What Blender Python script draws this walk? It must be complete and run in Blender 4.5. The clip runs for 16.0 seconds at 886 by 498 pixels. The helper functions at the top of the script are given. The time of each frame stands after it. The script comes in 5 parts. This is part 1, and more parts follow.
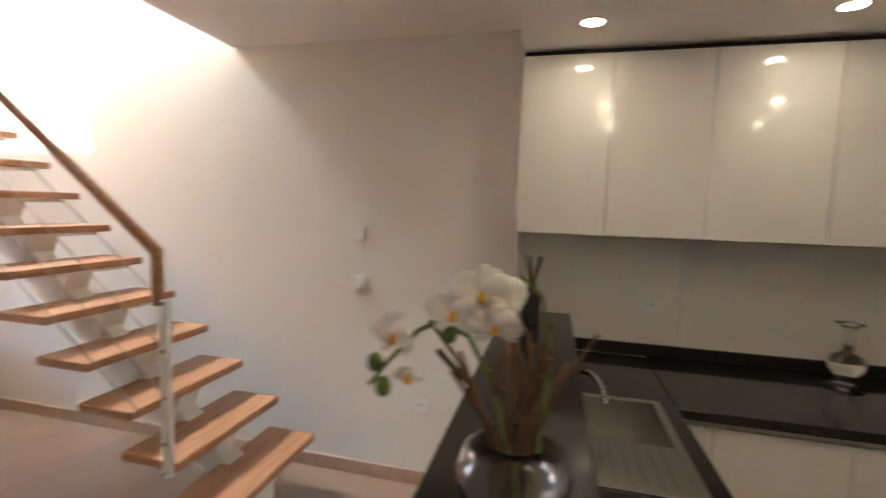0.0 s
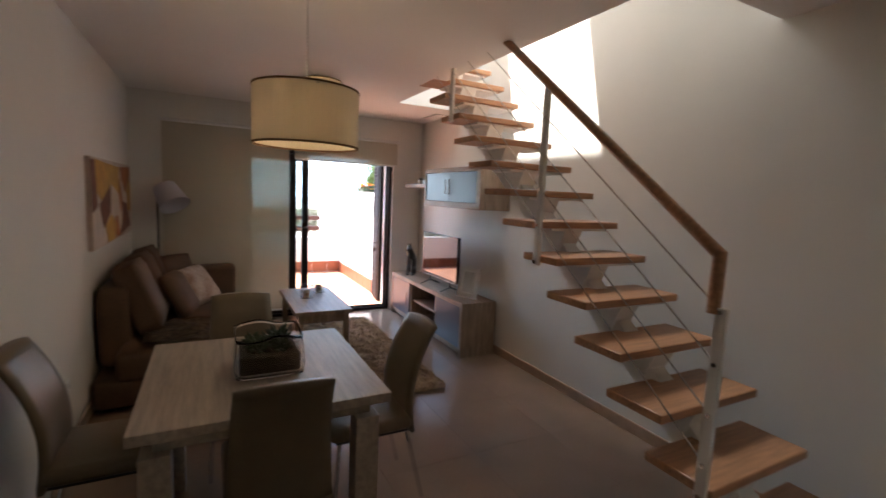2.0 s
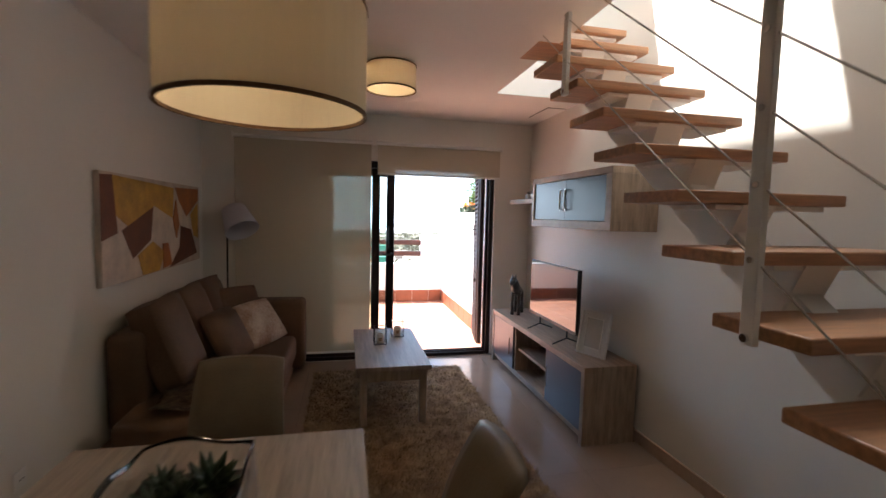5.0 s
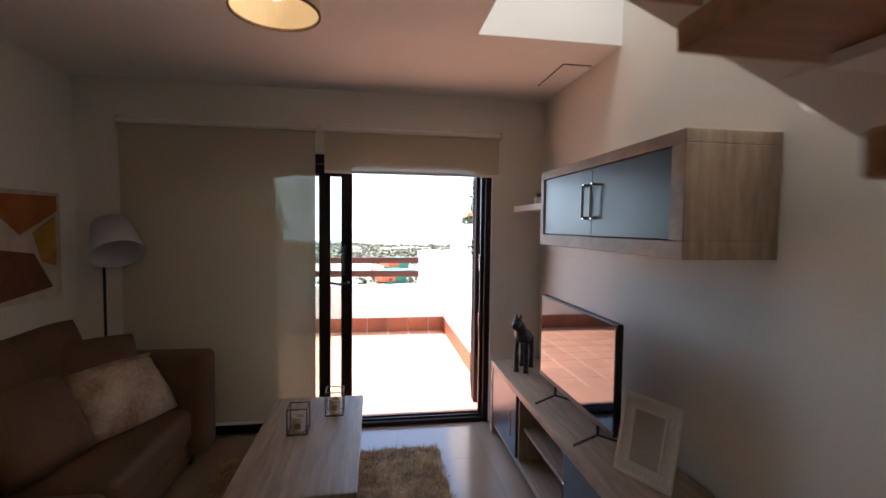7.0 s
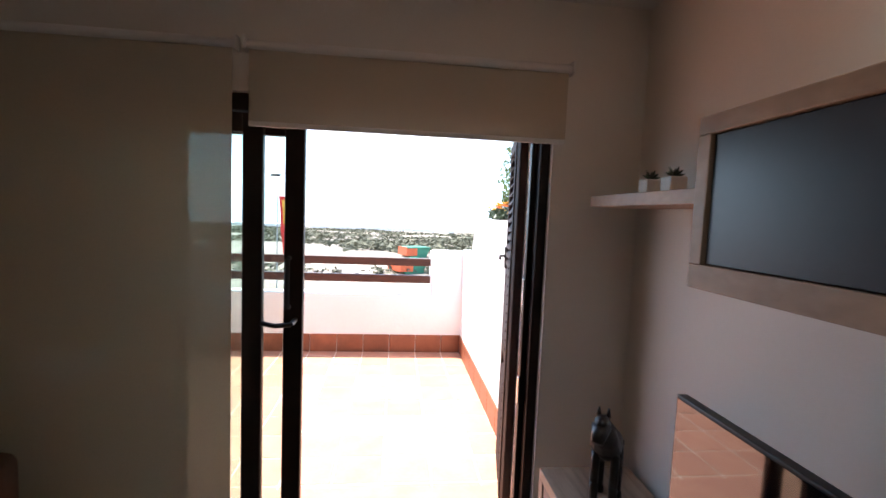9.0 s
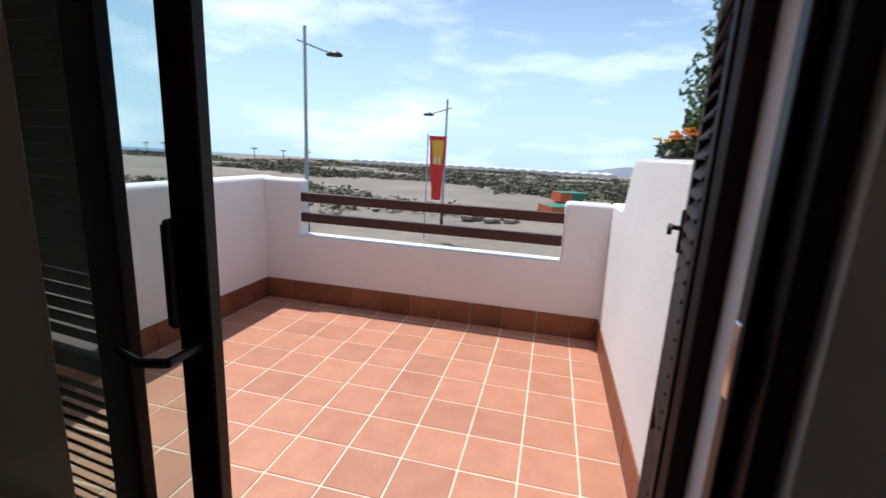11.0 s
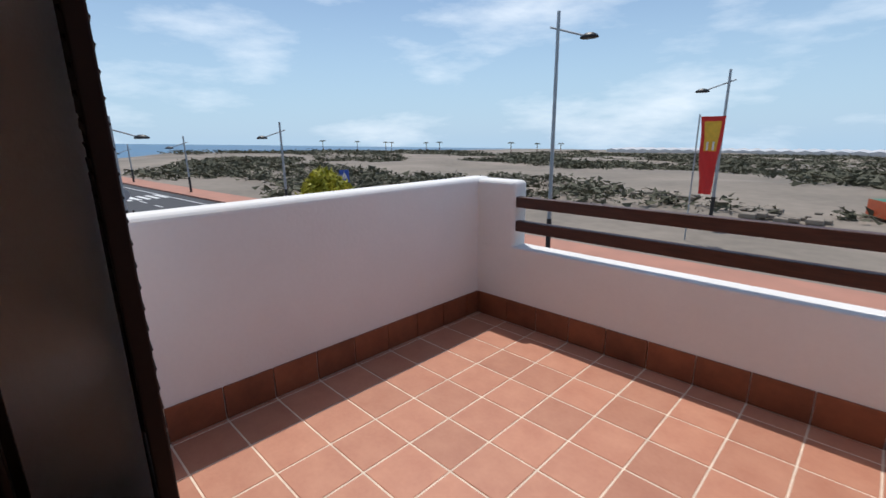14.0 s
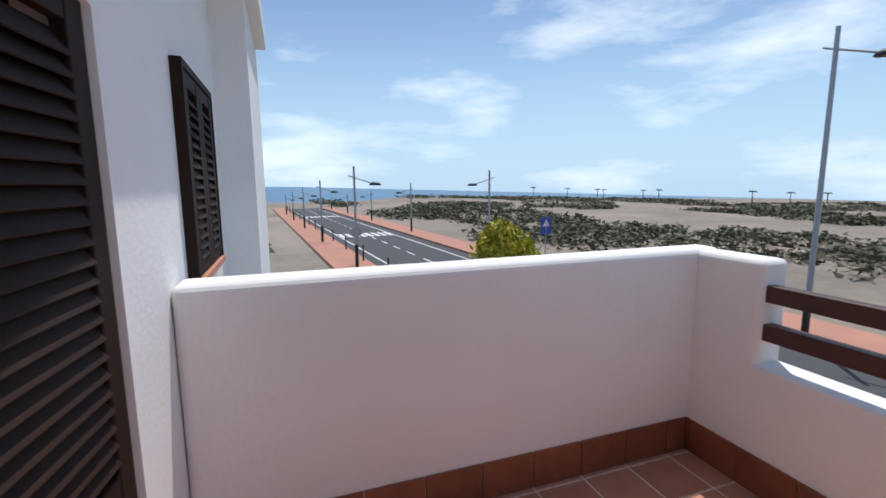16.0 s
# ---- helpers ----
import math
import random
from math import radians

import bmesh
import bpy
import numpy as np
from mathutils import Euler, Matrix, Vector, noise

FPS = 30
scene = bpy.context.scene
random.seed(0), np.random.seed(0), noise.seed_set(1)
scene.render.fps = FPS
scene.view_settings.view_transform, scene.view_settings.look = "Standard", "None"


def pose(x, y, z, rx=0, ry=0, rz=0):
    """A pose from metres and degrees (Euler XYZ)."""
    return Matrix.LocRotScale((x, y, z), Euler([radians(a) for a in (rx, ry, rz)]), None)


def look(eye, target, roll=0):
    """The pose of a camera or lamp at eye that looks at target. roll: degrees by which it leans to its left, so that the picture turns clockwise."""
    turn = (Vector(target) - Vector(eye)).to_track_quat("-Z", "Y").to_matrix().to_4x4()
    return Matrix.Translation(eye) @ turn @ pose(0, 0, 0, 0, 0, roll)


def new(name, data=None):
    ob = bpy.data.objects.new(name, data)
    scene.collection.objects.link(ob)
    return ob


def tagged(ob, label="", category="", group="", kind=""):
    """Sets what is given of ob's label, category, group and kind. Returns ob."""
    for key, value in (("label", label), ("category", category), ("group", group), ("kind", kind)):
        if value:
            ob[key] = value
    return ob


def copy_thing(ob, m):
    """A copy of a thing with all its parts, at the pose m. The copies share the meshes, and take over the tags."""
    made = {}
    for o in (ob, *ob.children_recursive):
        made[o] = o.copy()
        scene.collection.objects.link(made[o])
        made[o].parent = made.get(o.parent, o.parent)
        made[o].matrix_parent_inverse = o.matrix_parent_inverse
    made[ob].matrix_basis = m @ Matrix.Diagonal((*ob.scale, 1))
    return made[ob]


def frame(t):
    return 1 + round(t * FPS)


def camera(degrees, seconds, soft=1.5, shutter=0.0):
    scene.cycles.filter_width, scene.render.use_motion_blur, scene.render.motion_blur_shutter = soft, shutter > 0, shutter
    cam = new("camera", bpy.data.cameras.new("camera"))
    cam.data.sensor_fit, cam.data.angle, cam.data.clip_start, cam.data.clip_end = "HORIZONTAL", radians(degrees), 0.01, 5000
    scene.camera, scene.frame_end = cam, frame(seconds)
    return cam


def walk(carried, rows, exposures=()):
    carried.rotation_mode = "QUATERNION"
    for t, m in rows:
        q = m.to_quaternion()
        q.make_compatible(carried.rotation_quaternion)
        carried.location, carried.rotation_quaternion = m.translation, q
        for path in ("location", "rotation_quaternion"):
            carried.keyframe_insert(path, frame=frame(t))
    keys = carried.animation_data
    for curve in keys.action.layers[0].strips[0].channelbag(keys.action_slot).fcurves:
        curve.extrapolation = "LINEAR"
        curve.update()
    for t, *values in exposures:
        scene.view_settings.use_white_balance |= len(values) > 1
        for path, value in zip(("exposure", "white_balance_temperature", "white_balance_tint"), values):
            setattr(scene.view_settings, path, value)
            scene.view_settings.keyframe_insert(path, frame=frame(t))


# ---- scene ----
PATH = [
    (0, (1.079, 1.298, 1.632), (3.014, 1.771, 1.452), 1.8),
    (0.5, (0.98, 1.499, 1.608), (2.73, 2.451, 1.431), 2.1),
    (1, (0.907, 1.629, 1.602), (2.382, 2.969, 1.428), 2.4),
    (1.5, (0.883, 1.79, 1.594), (2.084, 3.375, 1.377), 2.7),
    (1.7, (0.867, 1.85, 1.594), (1.972, 3.5, 1.355), 3.0),
    (2, (0.892, 1.882, 1.587), (1.814, 3.641, 1.355), 2.6),
    (2.5, (0.892, 1.97, 1.593), (1.523, 3.857, 1.389), 2.1),
    (3, (0.94, 2.063, 1.582), (1.308, 4.022, 1.415), 1.1),
    (3.5, (0.974, 2.19, 1.586), (1.214, 4.168, 1.42), 1.1),
    (4, (1.035, 2.358, 1.59), (1.31, 4.331, 1.412), 1.4),
    (4.5, (1.226, 2.61, 1.558), (1.618, 4.564, 1.39), 1.7),
    (4.7, (1.334, 2.734, 1.547), (1.765, 4.68, 1.389), 1.5),
    (6.8, (2.133, 4.027, 1.598), (2.459, 5.997, 1.478), 0.1),
    (7, (2.178, 4.195, 1.573), (2.480, 6.170, 1.472), 0.7),
    (7.5, (2.296, 4.606, 1.557), (2.547, 6.588, 1.476), 1.0),
    (8, (2.329, 5.018, 1.549), (2.592, 7.0, 1.496), 1.7),
    (8.2, (2.31, 5.153, 1.572), (2.602, 7.13, 1.503), 2.0),
    (10.3, (2.700, 6.620, 1.650), (2.553, 8.586, 1.314), 2.5),
    (10.5, (2.715, 6.760, 1.640), (2.498, 8.713, 1.263), 2.4),
    (11, (2.707, 6.952, 1.589), (2.263, 8.853, 1.155), 3.0),
    (11.5, (2.671, 7.210, 1.604), (1.975, 9.015, 1.095), 3.0),
    (12, (2.710, 7.366, 1.571), (1.753, 9.035, 1.024), 1.0),
    (12.5, (2.674, 7.526, 1.584), (1.571, 9.083, 0.982), -0.3),
    (13, (2.636, 7.644, 1.588), (1.439, 9.132, 0.996), -0.9),
    (13.5, (2.597, 7.751, 1.602), (1.308, 9.182, 1.063), -1.4),
    (14, (2.470, 7.896, 1.603), (1.103, 9.270, 1.110), -0.7),
    (14.5, (2.315, 8.057, 1.602), (0.836, 9.328, 1.158), -0.0),
    (15, (2.174, 8.358, 1.603), (0.500, 9.377, 1.205), -1.2),
    (15.5, (2.045, 8.523, 1.624), (0.236, 9.297, 1.266), -1.3),
    (16, (1.845, 8.678, 1.624), (-0.025, 9.328, 1.338), -0.5),
]
cam = camera(89.5, 16.0, shutter=0.4)
# exposures follow the film's own meter
walk(cam, [(t, look(eye, target, roll)) for t, eye, target, roll in PATH],
     [(0, 5.05), (0.6, 4.95), (1.0, 4.25), (1.5, 3.5), (2.0, 3.25), (4.7, 3.1), (6.8, 2.75), (8.2, 2.8), (9.4, 1.8), (10.3, 0.95), (11.0, 0.35), (12.0, -0.12), (14.0, -0.15), (15.2, -0.1), (16.0, 0.05)])

# ---- world and sun ----
SUN_WAY = Vector((0.295, -0.23, -1.0)).normalized()
world = bpy.data.worlds.new("world")
scene.world = world
world.use_nodes = True
wt = world.node_tree
wn = wt.nodes
sky = wn.new("ShaderNodeTexSky")
sky.sky_type, sky.sun_disc = "NISHITA", False
sky.sun_elevation, sky.sun_rotation = math.asin(-SUN_WAY.z), math.atan2(-SUN_WAY.x, -SUN_WAY.y)
sky.air_density, sky.dust_density, sky.ozone_density = 1.0, 0.35, 3.0
co = wn.new("ShaderNodeTexCoord")
mp = wn.new("ShaderNodeMapping")
mp.inputs["Scale"].default_value = (1.0, 1.0, 3.6)
wt.links.new(co.outputs["Generated"], mp.inputs["Vector"])
cl = wn.new("ShaderNodeTexNoise")
cl.inputs["Scale"].default_value, cl.inputs["Detail"].default_value, cl.inputs["Roughness"].default_value = 2.6, 9.0, 0.58
wt.links.new(mp.outputs["Vector"], cl.inputs["Vector"])
cr = wn.new("ShaderNodeValToRGB")
cr.color_ramp.elements[0].position, cr.color_ramp.elements[1].position = 0.50, 0.80
cr.color_ramp.elements[0].color, cr.color_ramp.elements[1].color = (0, 0, 0, 1), (0.85, 0.85, 0.85, 1)
wt.links.new(cl.outputs["Fac"], cr.inputs["Fac"])
cm = wn.new("ShaderNodeMixRGB")
cm.inputs["Color2"].default_value = (9.5, 10.2, 11.0, 1)
wt.links.new(cr.outputs["Color"], cm.inputs["Fac"])
# pale haze low over the sea
sx = wn.new("ShaderNodeSeparateXYZ")
wt.links.new(co.outputs["Generated"], sx.inputs["Vector"])
hz = wn.new("ShaderNodeMapRange")
hz.interpolation_type = "SMOOTHSTEP"
hz.inputs["From Min"].default_value, hz.inputs["From Max"].default_value = -0.05, 0.42
hz.inputs["To Min"].default_value, hz.inputs["To Max"].default_value = 0.9, 0.0
wt.links.new(sx.outputs["Z"], hz.inputs["Value"])
hm = wn.new("ShaderNodeMixRGB")
hm.inputs["Color2"].default_value = (4.1, 6.0, 8.0, 1)
wt.links.new(hz.outputs["Result"], hm.inputs["Fac"])
wt.links.new(sky.outputs["Color"], hm.inputs["Color1"])
wt.links.new(hm.outputs["Color"], cm.inputs["Color1"])
wt.links.new(cm.outputs["Color"], wn["Background"].inputs["Color"])
wn["Background"].inputs["Strength"].default_value = 0.12
sun = new("sun", bpy.data.lights.new("sun", "SUN"))
sun.data.energy, sun.data.angle, sun.data.color = 3.6, radians(0.55), (1.0, 0.96, 0.91)
sun.matrix_world = look((0, 0, 30), Vector((0, 0, 30)) + SUN_WAY)
# added area lamp, stands in for sky light through the unseen roof opening
day = new("roof_sky_fill", bpy.data.lights.new("roof_sky_fill", "AREA"))
day.data.shape, day.data.size, day.data.size_y, day.data.energy, day.data.color = "RECTANGLE", 0.74, 1.05, 7.5, (1.0, 0.98, 0.94)
day.matrix_world = look((3.11, 5.585, 4.93), (3.11, 5.585, 0))


# ---- materials ----
def mat(name, color, rough=0.5, metal=0.0, var=0.12, scale=6.0, bump=0.0, bscale=60.0, stretch=(1, 1, 1), color2=None, spec=0.5, random_piece=0.0, coat=0.0):
    m = bpy.data.materials.new(name)
    m.use_nodes = True
    nt = m.node_tree
    b = nt.nodes["Principled BSDF"]
    b.inputs["Roughness"].default_value, b.inputs["Metallic"].default_value = rough, metal
    b.inputs["Specular IOR Level"].default_value, b.inputs["Coat Weight"].default_value = spec, coat
    tc, mapn = nt.nodes.new("ShaderNodeTexCoord"), nt.nodes.new("ShaderNodeMapping")
    mapn.inputs["Scale"].default_value = stretch
    nt.links.new(tc.outputs["Object"], mapn.inputs["Vector"])
    n1, n2 = nt.nodes.new("ShaderNodeTexNoise"), nt.nodes.new("ShaderNodeTexNoise")
    n1.inputs["Scale"].default_value, n1.inputs["Detail"].default_value = scale, 6
    n2.inputs["Scale"].default_value, n2.inputs["Detail"].default_value = bscale, 4
    for n in (n1, n2):
        nt.links.new(mapn.outputs["Vector"], n.inputs["Vector"])
    ramp = nt.nodes.new("ShaderNodeValToRGB")
    c2 = color2 or tuple(c * (1 - var) for c in color)
    c1 = color if color2 else tuple(min(1, c * (1 + var)) for c in color)
    ramp.color_ramp.elements[0].position, ramp.color_ramp.elements[1].position = 0.32, 0.68
    ramp.color_ramp.elements[0].color, ramp.color_ramp.elements[1].color = (*c2, 1), (*c1, 1)
    mx = nt.nodes.new("ShaderNodeMath")
    mx.operation = "MULTIPLY_ADD"
    mx.inputs[1].default_value = 0.25
    nt.links.new(n2.outputs["Fac"], mx.inputs[0])
    sc = nt.nodes.new("ShaderNodeMath")
    sc.operation = "MULTIPLY"
    sc.inputs[1].default_value = 0.75
    nt.links.new(n1.outputs["Fac"], sc.inputs[0])
    nt.links.new(sc.outputs[0], mx.inputs[2])
    nt.links.new(mx.outputs[0], ramp.inputs["Fac"])
    out = ramp.outputs["Color"]
    if random_piece:
        oi, hs = nt.nodes.new("ShaderNodeObjectInfo"), nt.nodes.new("ShaderNodeHueSaturation")
        mr = nt.nodes.new("ShaderNodeMapRange")
        mr.inputs["To Min"].default_value, mr.inputs["To Max"].default_value = 1 - random_piece, 1 + random_piece
        nt.links.new(oi.outputs["Random"], mr.inputs["Value"])
        nt.links.new(mr.outputs["Result"], hs.inputs["Value"])
        nt.links.new(out, hs.inputs["Color"])
        out = hs.outputs["Color"]
    nt.links.new(out, b.inputs["Base Color"])
    rr = nt.nodes.new("ShaderNodeMapRange")
    rr.inputs["To Min"].default_value, rr.inputs["To Max"].default_value = max(0.02, rough * 0.82), min(1, rough * 1.15)
    nt.links.new(n1.outputs["Fac"], rr.inputs["Value"])
    nt.links.new(rr.outputs["Result"], b.inputs["Roughness"])
    if bump:
        bp = nt.nodes.new("ShaderNodeBump")
        bp.inputs["Strength"].default_value, bp.inputs["Distance"].default_value = bump, 0.01
        nt.links.new(n2.outputs["Fac"], bp.inputs["Height"])
        nt.links.new(bp.outputs["Normal"], b.inputs["Normal"])
    return m


def glass_mat(name, tint=(1, 1, 1), rough=0.0):
    m = bpy.data.materials.new(name)
    m.use_nodes = True
    b = m.node_tree.nodes["Principled BSDF"]
    b.inputs["Base Color"].default_value = (*tint, 1)
    b.inputs["Transmission Weight"].default_value, b.inputs["Roughness"].default_value, b.inputs["IOR"].default_value = 1.0, rough, 1.45
    return m


def pane_mat(name):
    m = bpy.data.materials.new(name)
    m.use_nodes = True
    nt = m.node_tree
    tr, gl, mix, fr = (nt.nodes.new("ShaderNode" + k) for k in ("BsdfTransparent", "BsdfGlossy", "MixShader", "LayerWeight"))
    pw, sc = nt.nodes.new("ShaderNodeMath"), nt.nodes.new("ShaderNodeMath")
    pw.operation, pw.inputs[1].default_value = "POWER", 5.0
    sc.operation, sc.inputs[1].default_value, sc.inputs[2].default_value = "MULTIPLY_ADD", 0.35, 0.04
    nt.links.new(fr.outputs["Facing"], pw.inputs[0])
    nt.links.new(pw.outputs[0], sc.inputs[0])
    tr.inputs["Color"].default_value = (0.86, 0.92, 0.90, 1)
    gl.inputs["Roughness"].default_value = 0.01
    nt.links.new(sc.outputs[0], mix.inputs[0])
    nt.links.new(tr.outputs[0], mix.inputs[1])
    nt.links.new(gl.outputs[0], mix.inputs[2])
    nt.links.new(mix.outputs[0], nt.nodes["Material Output"].inputs["Surface"])
    return m


def cloth_mat(name, color, through_light, see=0.0):
    """Woven cloth that lets light through; see: the share of holes in the weave."""
    m = bpy.data.materials.new(name)
    m.use_nodes = True
    nt = m.node_tree
    d, tl, tp, m1, m2 = (nt.nodes.new("ShaderNode" + k) for k in ("BsdfDiffuse", "BsdfTranslucent", "BsdfTransparent", "MixShader", "MixShader"))
    wv = nt.nodes.new("ShaderNodeTexNoise")
    wv.inputs["Scale"].default_value = 180
    rp = nt.nodes.new("ShaderNodeValToRGB")
    rp.color_ramp.elements[0].color, rp.color_ramp.elements[1].color = (*[c * 0.9 for c in color], 1), (*color, 1)
    nt.links.new(wv.outputs["Fac"], rp.inputs["Fac"])
    for s in (d, tl):
        nt.links.new(rp.outputs["Color"], s.inputs["Color"])
    m1.inputs[0].default_value, m2.inputs[0].default_value = through_light, see
    nt.links.new(d.outputs[0], m1.inputs[1])
    nt.links.new(tl.outputs[0], m1.inputs[2])
    nt.links.new(m1.outputs[0], m2.inputs[1])
    nt.links.new(tp.outputs[0], m2.inputs[2])
    nt.links.new(m2.outputs[0], nt.nodes["Material Output"].inputs["Surface"])
    return m


def glow_mat(name, color, strength):
    m = bpy.data.materials.new(name)
    m.use_nodes = True
    b = m.node_tree.nodes["Principled BSDF"]
    b.inputs["Emission Color"].default_value, b.inputs["Emission Strength"].default_value = (*color, 1), strength
    return m


WALL = mat("cream wall paint", (0.76, 0.735, 0.68), 0.75, var=0.03, scale=2, bump=0.05, bscale=90)
CEIL = mat("white ceiling paint", (0.84, 0.82, 0.79), 0.8, var=0.02, scale=2, bump=0.03)
FLOOR = mat("polished beige porcelain", (0.28, 0.197, 0.142), 0.15, var=0.06, scale=3, random_piece=0.02)
GROUT = mat("beige grout", (0.245, 0.175, 0.126), 0.9)
SKIRT = mat("beige marble skirting", (0.42, 0.29, 0.21), 0.3, var=0.15, scale=9)
STUCCO = mat("white rough stucco", (0.80, 0.795, 0.785), 0.9, var=0.035, scale=1.6, bump=0.2, bscale=38)
TERRA = mat("terracotta tile", (0.52, 0.245, 0.155), 0.55, color2=(0.44, 0.185, 0.115), scale=7, bump=0.12, bscale=40, random_piece=0.10)
TERRAD = mat("dark terracotta skirting", (0.27, 0.09, 0.042), 0.5, color2=(0.17, 0.053, 0.026), scale=6, bump=0.1, bscale=30, random_piece=0.15)
JOINT = mat("pale cement joint", (0.74, 0.62, 0.50), 0.95, var=0.15, scale=12)
OAKRED = mat("oiled iroko tread", (0.42, 0.215, 0.11), 0.38, var=0.28, scale=4, stretch=(1.2, 14, 14), bump=0.05, bscale=30)
OAKGREY = mat("grey limed oak", (0.34, 0.25, 0.18), 0.5, var=0.30, scale=3.5, stretch=(12, 1.0, 1.7), bump=0.06, bscale=24)
OAKTABLE = mat("pale limed oak", (0.42, 0.345, 0.275), 0.45, var=0.25, scale=4, stretch=(11, 0.9, 9), bump=0.06, bscale=24)
NAVY = mat("slate blue lacquer", (0.045, 0.055, 0.075), 0.35, var=0.06)
ALU = mat("dark brown lacquered aluminium", (0.016, 0.008, 0.006), 0.42, var=0.2, scale=10, spec=0.25)
SHUT = mat("brown lacquered louver", (0.024, 0.011, 0.007), 0.7, var=0.2, scale=14, spec=0.2)
RAILW = mat("dark stained timber", (0.062, 0.022, 0.013), 0.5, var=0.35, scale=5, stretch=(1.2, 14, 14), bump=0.12, bscale=22)
WHITE = mat("white lacquered metal", (0.78, 0.76, 0.72), 0.4, var=0.03)
PLASTIC = mat("white plastic", (0.76, 0.75, 0.73), 0.4, var=0.03)
CHROME = mat("chrome", (0.75, 0.75, 0.75), 0.12, 1.0, var=0.04)
STEEL = mat("brushed steel", (0.60, 0.58, 0.55), 0.24, 1.0, var=0.08, scale=8, stretch=(1, 20, 1))
GALV = mat("galvanised steel", (0.34, 0.37, 0.40), 0.5, 0.6, var=0.08)
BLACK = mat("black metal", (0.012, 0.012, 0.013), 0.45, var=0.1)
SCREEN = mat("dark glossy screen", (0.006, 0.006, 0.007), 0.04, var=0.02, spec=0.9)
GRANITE = mat("black polished granite", (0.012, 0.011, 0.011), 0.10, color2=(0.022, 0.021, 0.020), scale=160, bscale=300)
GLOSSW = mat("white high gloss lacquer", (0.72, 0.70, 0.67), 0.09, var=0.015, coat=0.4)
LEATHER = mat("taupe leather", (0.155, 0.115, 0.07), 0.42, var=0.12, scale=7, bump=0.12, bscale=120)
SOFAC = mat("brown suede", (0.115, 0.062, 0.032), 0.7, var=0.3, scale=3.5, bump=0.25, bscale=60)
RUGM = mat("shaggy golden brown wool", (0.42, 0.29, 0.16), 0.95, color2=(0.17, 0.10, 0.05), scale=9, bump=0.5, bscale=70)
CUSH = mat("cream satin cushion cloth", (0.68, 0.62, 0.54), 0.6, color2=(0.22, 0.11, 0.045), scale=4.5, bump=0.15, bscale=50)
THROW = mat("patterned brown throw", (0.22, 0.15, 0.09), 0.9, color2=(0.03, 0.018, 0.012), scale=26, bump=0.5, bscale=60)
BLIND = cloth_mat("cream screen blind", (0.66, 0.60, 0.48), 0.10, 0.18)
SHADE = cloth_mat("cream linen shade", (0.74, 0.66, 0.54), 0.36)
SHADEW = cloth_mat("white cotton shade", (0.74, 0.74, 0.80), 0.35)
GLASS = glass_mat("clear glass")
PANE = pane_mat("window glass")
LEAF = mat("yellow green conifer", (0.10, 0.16, 0.022), 0.7, color2=(0.035, 0.085, 0.012), scale=9)
LEAFY = mat("golden green conifer", (0.50, 0.44, 0.03), 0.7, color2=(0.22, 0.24, 0.02), scale=6)
DARKLEAF = mat("dark succulent leaf", (0.045, 0.075, 0.030), 0.5, color2=(0.02, 0.03, 0.015), scale=12)
FLOWER = mat("yellow petal", (0.80, 0.42, 0.02), 0.6, var=0.2)
FLOWERO = mat("orange petal", (0.75, 0.16, 0.02), 0.6, var=0.2)
PETAL = mat("white orchid petal", (0.80, 0.77, 0.72), 0.55, var=0.03)
STEMG = mat("green stem", (0.12, 0.17, 0.03), 0.5)
BARK = mat("brown bark", (0.11, 0.055, 0.025), 0.85, var=0.4, scale=20, bump=0.5)
SOIL = mat("dark soil", (0.03, 0.018, 0.01), 0.95, var=0.4, scale=30, bump=0.6)
ASPH = mat("asphalt", (0.055, 0.055, 0.06), 0.85, var=0.15, scale=0.4, bump=0.2, bscale=30)
PAVE = mat("red paving", (0.42, 0.20, 0.14), 0.85, var=0.12, scale=0.7, bump=0.1)
PAINTW = mat("white road paint", (0.72, 0.72, 0.70), 0.7)
EARTH = mat("dry sandy earth", (0.31, 0.26, 0.21), 0.95, color2=(0.15, 0.128, 0.10), scale=0.09, bump=0.3, bscale=1.3)
SCRUB = mat("dry grey green scrub", (0.13, 0.125, 0.08), 0.9, color2=(0.065, 0.066, 0.04), scale=0.6)
SEA = mat("blue sea", (0.05, 0.15, 0.26), 0.4, var=0.25, scale=0.004, stretch=(1, 3, 1))
# the blue of far haze is put into the hill colour
HILL = mat("hills with haze tint", (0.20, 0.235, 0.28), 1.0, var=0.12, scale=0.004)
GREENH = mat("white greenhouse film", (0.62, 0.62, 0.62), 0.5)
RED = mat("red banner cloth", (0.62, 0.035, 0.03), 0.8, var=0.08)
YELLOW = mat("yellow print", (0.75, 0.46, 0.05), 0.8)
GREEN = mat("green painted steel", (0.03, 0.17, 0.10), 0.6)
ORANGE = mat("orange painted steel", (0.55, 0.10, 0.03), 0.6)
BLUE = mat("blue sign", (0.02, 0.07, 0.35), 0.5)
HORSE = mat("dark bronze", (0.018, 0.014, 0.012), 0.35, var=0.4, scale=20, bump=0.2)
WAX = mat("white wax", (0.70, 0.66, 0.60), 0.5)
CARD = mat("brown card", (0.30, 0.20, 0.13), 0.8)
GREYP = mat("grey print", (0.45, 0.44, 0.43), 0.6)
